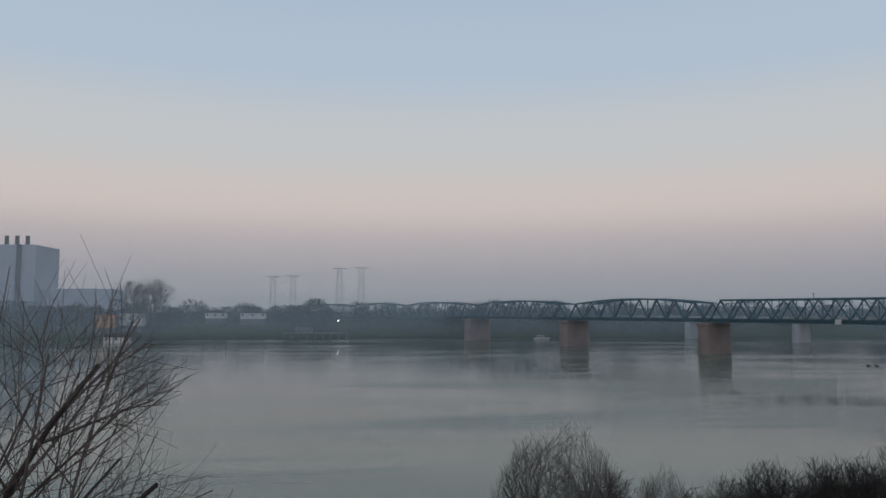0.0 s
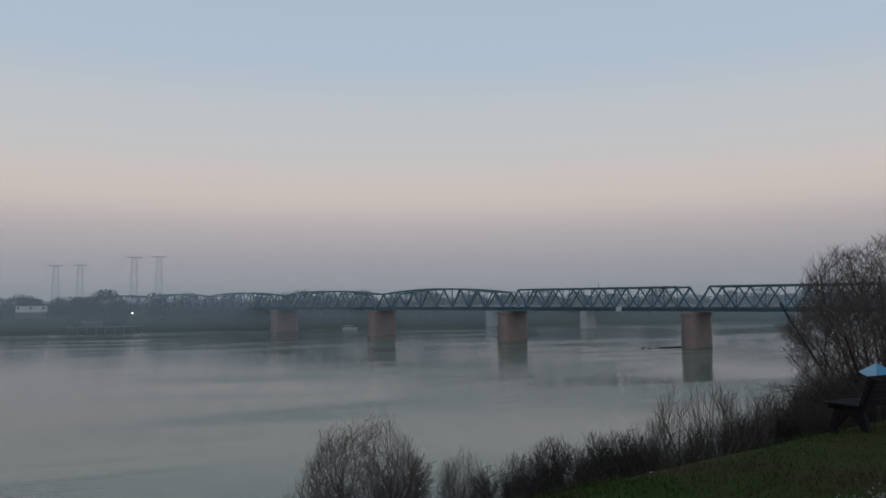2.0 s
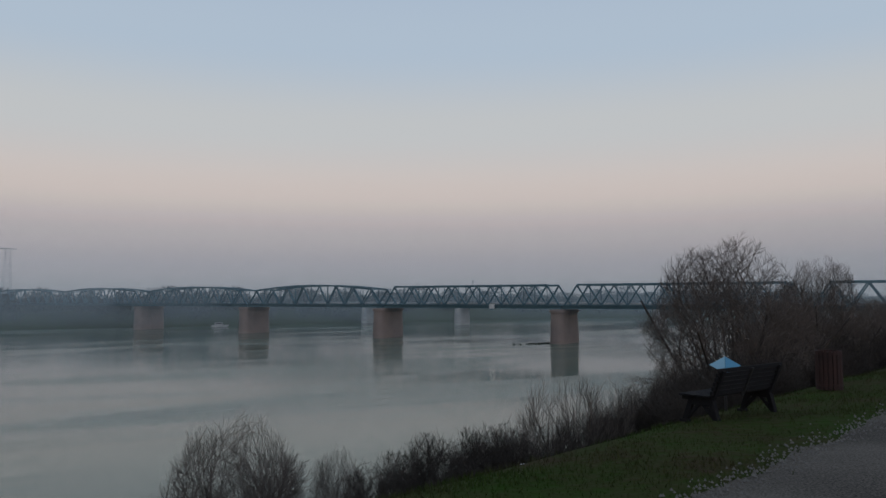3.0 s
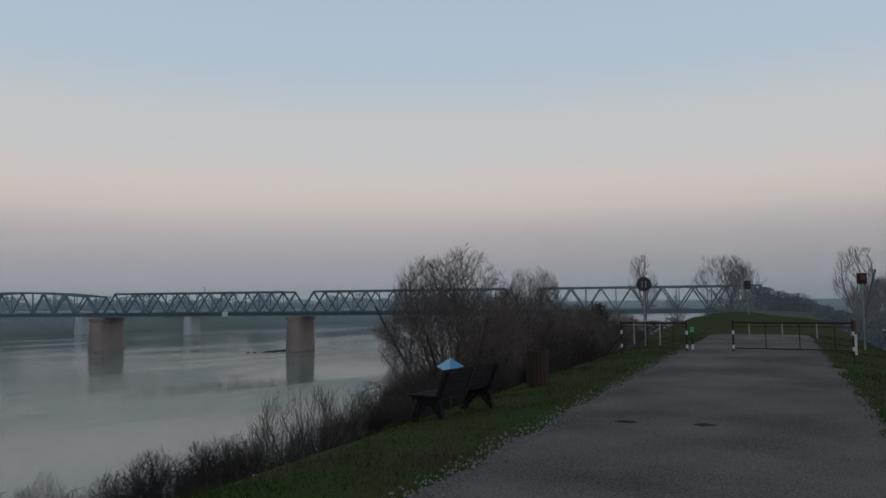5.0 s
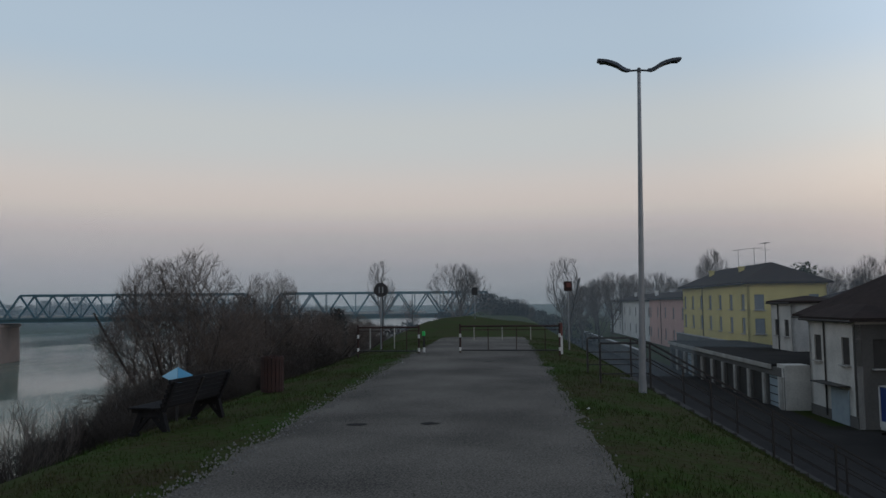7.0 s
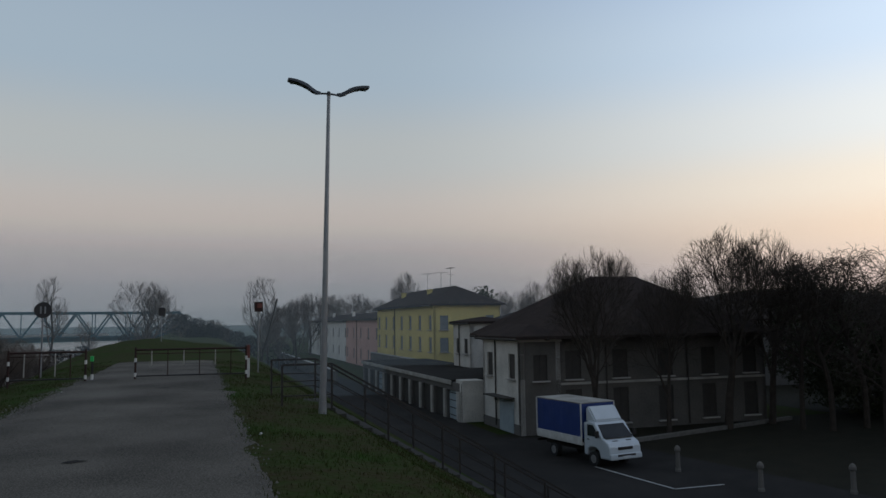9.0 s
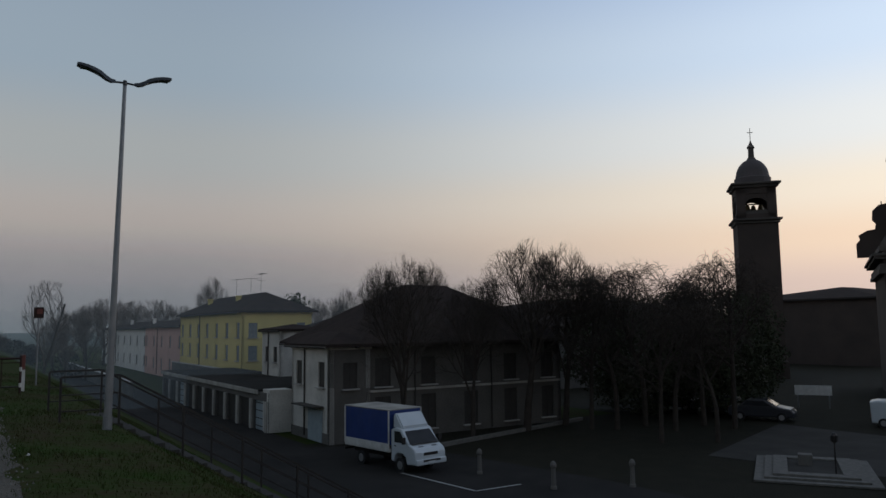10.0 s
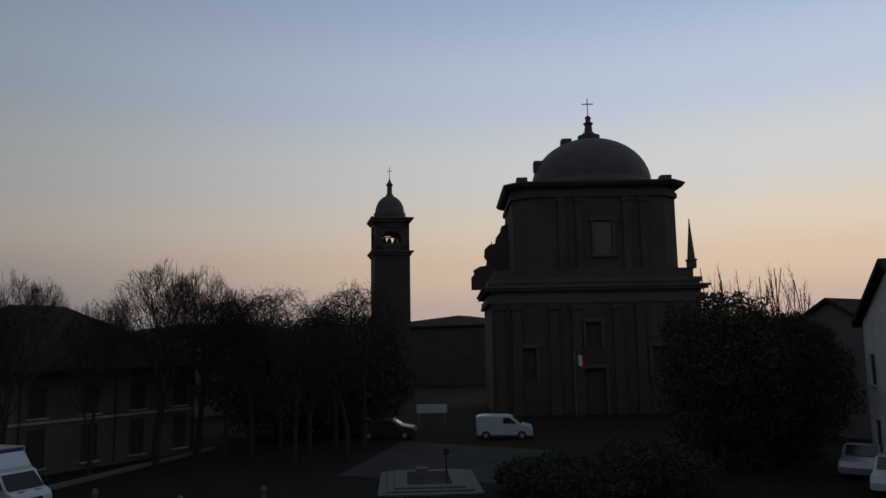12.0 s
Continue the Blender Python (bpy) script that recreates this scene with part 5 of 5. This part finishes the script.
def truck():
    p = Vector((35.0, -9.2, -5.0))
    t = thing("box_truck", p, -155, "white cab truck with a blue tarpaulin box, parked", "truck")
    # origin at the front axle, +x forwards
    L0 = -4.75
    part("chassis", box(box(nb(), (-2.0, .4, .62), (5.4, .14, .2), .02), (-2.0, -.4, .62), (5.4, .14, .2), .02), IRON, t)
    body = part("cargo_bed", cube(((L0 - .75) / 2, 0, .98), (-.75 - L0, 2.12, .16), .02), WHITEPAINT, t, "pale aluminium cargo bed")
    for y in (-1.06, 1.06):
        part("side_board", cube(((L0 - .75) / 2, y, 1.17), (-.75 - L0, .04, .3), .01), WHITEPAINT, body)
    bm = cube(((L0 - .75) / 2, 0, 2.1), (-.8 - L0, 2.1, 1.72), .05)
    bmesh.ops.subdivide_edges(bm, edges=[e for e in bm.edges if e.calc_length() > 1.5], cuts=14, use_grid_fill=True)
    for v in bm.verts:
        if abs(v.co.y) > 1.0 and 1.3 < v.co.z < 2.9:
            v.co.y += .022 * noise.noise(Vector((v.co.x * 3, 0, v.co.z * 1.1))) * (1 if v.co.y > 0 else -1)
        if v.co.z > 2.9:
            v.co.z += .03 * noise.noise(Vector((v.co.x * 2, v.co.y * 2, 1)))
    part("tarpaulin", bm, TARP, t, "blue tarpaulin cover")
    part("tarpaulin_roof", cube(((L0 - .75) / 2, 0, 3.0), (-.74 - L0, 2.16, .05), .02), WEATHERED, t, "pale grey tarpaulin roof")
    for x in (L0 + .02, -.8):
        for y in (-1.06, 1.06):
            part("corner_post", cube((x, y, 2.0), (.07, .06, 1.95), .01), WHITEPAINT, t)
    cab = nb()
    prof = [(-.72, .5), (-.72, 2.05), (-.35, 2.18), (.1, 2.12), (.72, 1.42), (1.12, 1.24), (1.24, 1.02), (1.27, .48), (.55, .44), (.45, .78), (.2, .92), (-.2, .92), (-.42, .78), (-.5, .5)]
    prism(cab, prof, -.98, .98)
    bmesh.ops.bevel(cab, geom=[e for e in cab.edges if abs(e.verts[0].co.y - e.verts[1].co.y) < .01], offset=.09, segments=3, affect="EDGES", profile=.6)
    cb = part("cab", cab, CARWHITE, t, "white painted cab")
    ws = nb()
    a = [(.12, 2.06), (.70, 1.44)]
    verts = [ws.verts.new((a[0][0] + .03, -.8, a[0][1])), ws.verts.new((a[0][0] + .03, .8, a[0][1])), ws.verts.new((a[1][0] + .045, .9, a[1][1])), ws.verts.new((a[1][0] + .045, -.9, a[1][1]))]
    ws.faces.new(verts)
    bmesh.ops.solidify(ws, geom=ws.faces[:], thickness=.02)
    part("windscreen", ws, GLASS, cb)
    for y in (-.985, .985):
        win = prism(nb(), [(-.4, 1.45), (-.4, 2.0), (.05, 2.0), (.5, 1.45)], y - .012, y + .012)
        part("side_window", win, GLASS, cb)
        part("door_handle", cube((-.35, y * 1.01, 1.28), (.16, .03, .05), .008), IRON, cb)
        mir = part("mirror", cube((.58, y * 1.2, 1.62), (.1, .2, .34), .03), IRON, cb)
        part("mirror_arm", rod(nb(), (.5, y, 1.5), (.57, y * 1.15, 1.55), .02), IRON, mir)
        part("headlight", cube((1.17, y * .74, 1.0), (.14, .34, .2), .05), HEADLIGHT, cb)
    part("wiper_cowl", cube((.8, 0, 1.425), (.1, 1.7, .03), .01), IRON, cb, "black cowl under the windscreen")
    for y in (-.42, .42):
        part("bonnet_vent", cube((.98, y, 1.315), (.1, .3, .02), .005), IRON, cb)
    part("lower_grille", cube((1.345, 0, .66), (.03, 1.1, .1), .01), IRON, cb)
    part("grille", cube((1.25, 0, .98), (.05, .9, .14), .02), IRON, cb)
    part("bumper", cube((1.22, 0, .6), (.26, 1.94, .28), .07), CARWHITE, cb)
    part("number_plate", cube((1.36, 0, .58), (.02, .5, .11), .004), HEADLIGHT, cb)
    sp = prism(nb(), [(-.70, 2.08), (-.68, 2.82), (-.45, 2.86), (.08, 2.2), (.08, 2.1)], -.86, .86)
    bmesh.ops.bevel(sp, geom=sp.edges[:], offset=.07, segments=2, affect="EDGES")
    part("roof_fairing", sp, CARWHITE, t, "white wind deflector over the cab")
    for y in (-.86, .86):
        wheel(t, 0, y, .36, .22)
        wheel(t, -3.3, y, .36, .3)
    t.scale = (.92, .92, .92)
    part("rear_lamp_bar", cube((L0 - .05, 0, .7), (.08, 2.0, .14), .02), IRON, t)


truck()


def car(name, place, rz, label, paint, prof, glass, width, wheels, length_r=.31):
    c = thing(name, place, rz, label, "car" if name != "panel_van" else "van", group="parked cars")
    bm = prism(nb(), prof, -width / 2, width / 2)
    bmesh.ops.bevel(bm, geom=[e for e in bm.edges if abs(e.verts[0].co.y - e.verts[1].co.y) < .01], offset=.12, segments=3, affect="EDGES", profile=.6)
    b = part("body", bm, paint, c)
    for y in (-width / 2, width / 2):
        part("side_window", prism(nb(), glass, y - .012, y + .012), GLASS, b)
        for x in wheels:
            wheel(c, x, y * .9, length_r, .2)
        x1 = max(p[0] for p in prof)
        part("headlight", cube((x1 - .14, y * .72, .66), (.16, .3, .15), .04), HEADLIGHT, b)
        x0 = min(p[0] for p in prof)
        part("tail_light", cube((x0 + .06, y * .82, .8), (.12, .16, .25), .03), REDPAINT, b)
    return b


VAN = [(-1.9, .28), (-1.95, 1.6), (-1.6, 1.68), (.3, 1.68), (.62, 1.6), (1.25, 1.08), (1.95, .92), (2.08, .6), (2.05, .28)]
VANW = [(.0, 1.12), (.0, 1.53), (.45, 1.53), (.95, 1.12)]
SALOON = [(-2.05, .3), (-2.1, .85), (-1.9, 1.0), (-1.35, 1.05), (-.85, 1.42), (.25, 1.45), (1.0, 1.02), (1.9, .86), (2.1, .6), (2.05, .3)]
SALOONW = [(-1.15, 1.05), (-.8, 1.36), (.2, 1.38), (.75, 1.03)]
p = Vector((37.6, -41.4, -5.0))
b = car("panel_van", p, -140, "small white panel van parked before the church", CARWHITE, VAN, VANW, 1.75, (-1.25, 1.3))
part("windscreen", prism(nb(), [(.66, 1.57), (.70, 1.59), (1.28, 1.1), (1.22, 1.07)], -.72, .72), GLASS, b)
for az, d, rz, paint, lab in ((123.2, 62, -140, CARDARK, "dark parked saloon car by the square"), (126.6, 60, 35, CARDARK, "dark parked saloon car by the square"), (129.2, 57, -138, CARDARK, "dark parked saloon car by the square"),
                              (157.2, 50, 100, CARDARK, "dark parked car in the side street"), (161.6, 44, 100, CARSILVER, "silver parked car in the side street"), (163.4, 40, 100, CARWHITE, "white parked car in the side street")):
    b = car("parked_car", at_bearing(az, d, -5.0), rz, lab, paint, SALOON, SALOONW, 1.72, (-1.3, 1.32))
    part("windscreen", prism(nb(), [(.27, 1.44), (.33, 1.46), (1.02, 1.06), (.94, 1.04)], -.68, .68), GLASS, b)


# ---- square: fountain, kerbs, bollards, board, markings ----
def square():
    sq = nb()
    sq.faces.new([sq.verts.new(v) for v in ((33.5, -24.0, 0), (42.0, -35.5, 0), (31, -38.5, 0), (22.0, -30.0, 0))])
    ob = link_mesh("pavement", sq, PAVING)
    ob.location.z = -4.974
    tagged(ob, "pale stone paving in the church square", "pavement", kind="structure")
    yard = nb()
    yard.faces.new([yard.verts.new(tuple(sn(s, n))) for s, n in ((-30, -15.0), (41.4, -15.0), (41.4, -42), (110, -42), (110, -160), (-30, -160))])
    ob = link_mesh("square_lawn", yard, SOIL)
    ob.location.z = -4.994
    tagged(ob, "dark trodden earth and winter lawn of the square", "ground", kind="structure")
    lot = nb()
    lot.faces.new([lot.verts.new(tuple(sn(s, n))) for s, n in ((-20, -14.9), (41, -14.9), (38.5, -21.5), (24, -24), (-20, -26))])
    ob = link_mesh("parking_lot", lot, ASPHALT)
    ob.location.z = -4.982
    tagged(ob, "dark asphalt parking lot below the dike", "road", kind="structure")
    f = thing("stepped_monument", (28.4, -25.8, -4.98), -40, "low pale stepped stone platform in the square", "monument")
    for k, (w, d) in enumerate(((6.4, 4.8), (5.6, 4.0), (4.9, 3.3))):
        bm = nb()
        for x, y, sx, sy in ((0, d / 2 - .3, w, .6), (0, -d / 2 + .3, w, .6), (w / 2 - .3, 0, .6, d - 1.2), (-w / 2 + .3, 0, .6, d - 1.2)):
            box(bm, (x, y, .045 + k * .09), (sx, sy, .09 + k * .002), .02)
        part("step", bm, STONE, f)
    part("basin_floor", cube((0, 0, .1), (4.4, 2.8, .18), .02), PAVING, f, "dark sunken basin floor")
    part("block", cube((.6, .3, .42), (.6, .6, .5), .04), GREYWALL, f)
    lp = thing("lantern_post", (26.9, -25.6, -5.0), 0, "short dark lantern post in the square", "lamp post")
    part("post", rod(nb(), (0, 0, 0), (0, 0, 1.5), .04, .03), IRON, lp)
    part("lantern", lathe(nb(), [(.06, 1.5), (.13, 1.56), (.15, 1.8), (.05, 1.92)], 8), IRON, lp)
    b = thing("notice_board", at_bearing(132.4, 66, -5.0), -132.4, "long white notice board on two posts", "board")
    part("panel", cube((0, 0, 1.35), (2.6, .05, .75), .01), WHITEPAINT, b)
    for x in (-1.1, 1.1):
        part("post", cube((x, .06, .85), (.08, .08, 1.7), .01), GALV, b)
    first = None
    for x, y in ((33.0, -11.7), (29.0, -13.5), (28.3, -16.7)):
        bo = thing("bollard", (x, y, -5.0), 0, "short pale stone bollard at the kerb", "bollard", group="bollards")
        part("shaft", lathe(nb(), [(.13, 0), (.13, .12), (.1, .16), (.09, .85), (.13, .9), (.13, 1.0), (.08, 1.1), (.02, 1.14)], 12), GREYWALL, bo)
    k = thing("kerb", (0, 0, -5), 0, "low pale kerb round the villa garden", "kerb")
    for (a, c) in (((40.6, -11.6), (48.6, -24.6)),):
        part("kerb_run", beam(nb(), (a[0], a[1], .1), (c[0], c[1], .1), .25, .24), STONE, k)
    for i, (a, c) in enumerate((((34.4, -8.4), (29.7, -10.4)), ((29.7, -10.4), (30.3, -12.6)))):
        ln = nb()
        a3, c3 = Vector((*a, 0)), Vector((*c, 0))
        q = (c3 - a3).normalized().cross(Vector((0, 0, 1))) * .07
        ln.faces.new([ln.verts.new(tuple(v)) for v in (a3 - q, c3 - q, c3 + q, a3 + q)])
        ob = link_mesh("road_marking", ln, LINE)
        ob.location.z = -4.972
        tagged(ob, "worn white parking line on the asphalt", "marking", kind="structure")


square()


# ---- far shore ----
def far_shore():
    # pylons
    for x, y, h in ((-32, 900, 60), (-6, 900, 61), (-121, 990, 54), (-95, 990, 55)):
        g = thing("pylon", (x, y, -8), 12, "tall steel lattice power pylon far off in haze", "pylon", group="pylons")
        bm = nb()
        for sx in (-1, 1):
            for sy in (-1, 1):
                beam(bm, (sx * 4.5, sy * 4.5, 0), (sx * 2.2, sy * 2.2, h), .22, .22)
        for k in range(9):
            z0, z1 = h * k / 9, h * (k + 1) / 9
            w0, w1 = 4.5 - 2.3 * k / 9, 4.5 - 2.3 * (k + 1) / 9
            for sy in (-1, 1):
                beam(bm, (-w0, sy * w0, z0), (w1, sy * w1, z1), .13, .13)
                beam(bm, (w0, sy * w0, z0), (-w1, sy * w1, z1), .13, .13)
        part("lattice", bm, GALV, g)
        part("crossarm", box(nb(), (0, 0, h - .5), (17, .8, .8)), GALV, g)
    # power station
    x0, y0 = -258, 560
    s = thing("power_station", (x0, y0, -7), 0, "huge pale grey power station block with stacks", "power station")
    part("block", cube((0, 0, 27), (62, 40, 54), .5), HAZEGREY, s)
    for x in (-20, 0, 20):
        part("rib", cube((x, -20.6, 27), (3, 1.4, 54), .2), GREYWALL, s)
    for x in (-9, 6, 13, 20):
        part("stack", lathe(nb(), [(1.6, 53), (1.3, 60), (1.5, 60.2), (1.5, 61)], 14, c=(x, -8)), GREYWALL, s)
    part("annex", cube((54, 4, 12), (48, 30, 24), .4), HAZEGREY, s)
    # houses on the far dike
    for x, y, w, d, h, m, lab in ((-133, 400, 9, 8, 6.5, ORANGE, "orange house on the far shore"), (-122, 404, 12, 8, 6.5, OFFWHITE, "white house on the far shore"),
                                  (-86, 440, 11, 8, 3.2, WHITEPAINT, "white house among far trees"), (-65, 440, 14, 8, 3.4, WHITEPAINT, "white house among far trees"),
                                  (-112, 352, 11, 4, 2.6, OFFWHITE, "moored white houseboat at the far shore")):
        z = max(ground_height(x, y), -13) if m is not OFFWHITE or y > 360 else -13
        g = thing("far_house", (x, y, z), 0, lab, "house")
        lift = 3.4 if y >= 400 else 0
        ops = grid_openings(w, (h * .5,), 3, .9, 1.1)
        part("plinth", cube((0, d / 2, lift / 2 - .5), (w, d, lift + 1)), GREYWALL, g)
        wl = part("wall", facade(w, h, ops), m, g)
        wl.matrix_basis = pose(-w / 2, 0, lift)
        add_windows(wl, ops, SHUTTER, "open")
        part("body", cube((0, d / 2 + .3, lift + h / 2), (w - .02, d - .3, h)), m, g)
        r = part("roof", hip_roof(w, d, 1.6, .4), TILE, g)
        r.matrix_basis = pose(-w / 2, 0, lift + h)
    j = thing("jetty", (-26, 392, -13), 0, "pale wooden jetty on piles at the far shore", "jetty")
    part("deck", cube((0, 0, 3.0), (34, 4, .5)), GREYWALL, j)
    for i in range(9):
        part("pile", rod(nb(), (-16 + 4 * i, -1.6, -2), (-16 + 4 * i, -1.6, 3), .25), GREYWALL, j)
    part("cabin", cube((-6, 1, 4.6), (9, 3, 2.6), .1), GREYWALL, j)


far_shore()


# lit lamp on the far shore
GLOW = bpy.data.materials.new("lamp_glow")
GLOW.use_nodes = True
GLOW.node_tree.nodes["Principled BSDF"].inputs["Emission Color"].default_value = (1, .93, .8, 1)
GLOW.node_tree.nodes["Principled BSDF"].inputs["Emission Strength"].default_value = 5.0
p = Vector(at_bearing(-2.1, 398))
sl = thing("shore_lamp", p, 0, "small lit lamp on a post at the far shore", "lamp")
part("post", rod(nb(), (0, 0, -.5), (0, 0, -3.9 - p.z), .12), IRON, sl)
bm = nb()
bmesh.ops.create_icosphere(bm, subdivisions=2, radius=.38, matrix=Matrix.Translation((0, 0, -3.7 - p.z)))
part("globe", bm, GLOW, sl, "glowing white globe")


# ---- upright see-through sheets that imitate haze over the river and plain ----
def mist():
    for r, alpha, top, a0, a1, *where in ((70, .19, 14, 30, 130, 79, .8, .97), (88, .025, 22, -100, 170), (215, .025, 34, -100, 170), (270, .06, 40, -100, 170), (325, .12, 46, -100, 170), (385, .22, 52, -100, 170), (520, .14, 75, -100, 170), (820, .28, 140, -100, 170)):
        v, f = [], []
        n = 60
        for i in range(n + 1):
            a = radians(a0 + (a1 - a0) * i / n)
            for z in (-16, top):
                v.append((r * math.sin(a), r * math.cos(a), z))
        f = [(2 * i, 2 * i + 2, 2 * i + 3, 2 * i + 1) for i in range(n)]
        tagged(raw("mist", v, f, haze_material(alpha, *where)), "curved see-through sheet standing in for blue-grey haze", "mist", kind="structure")


mist()
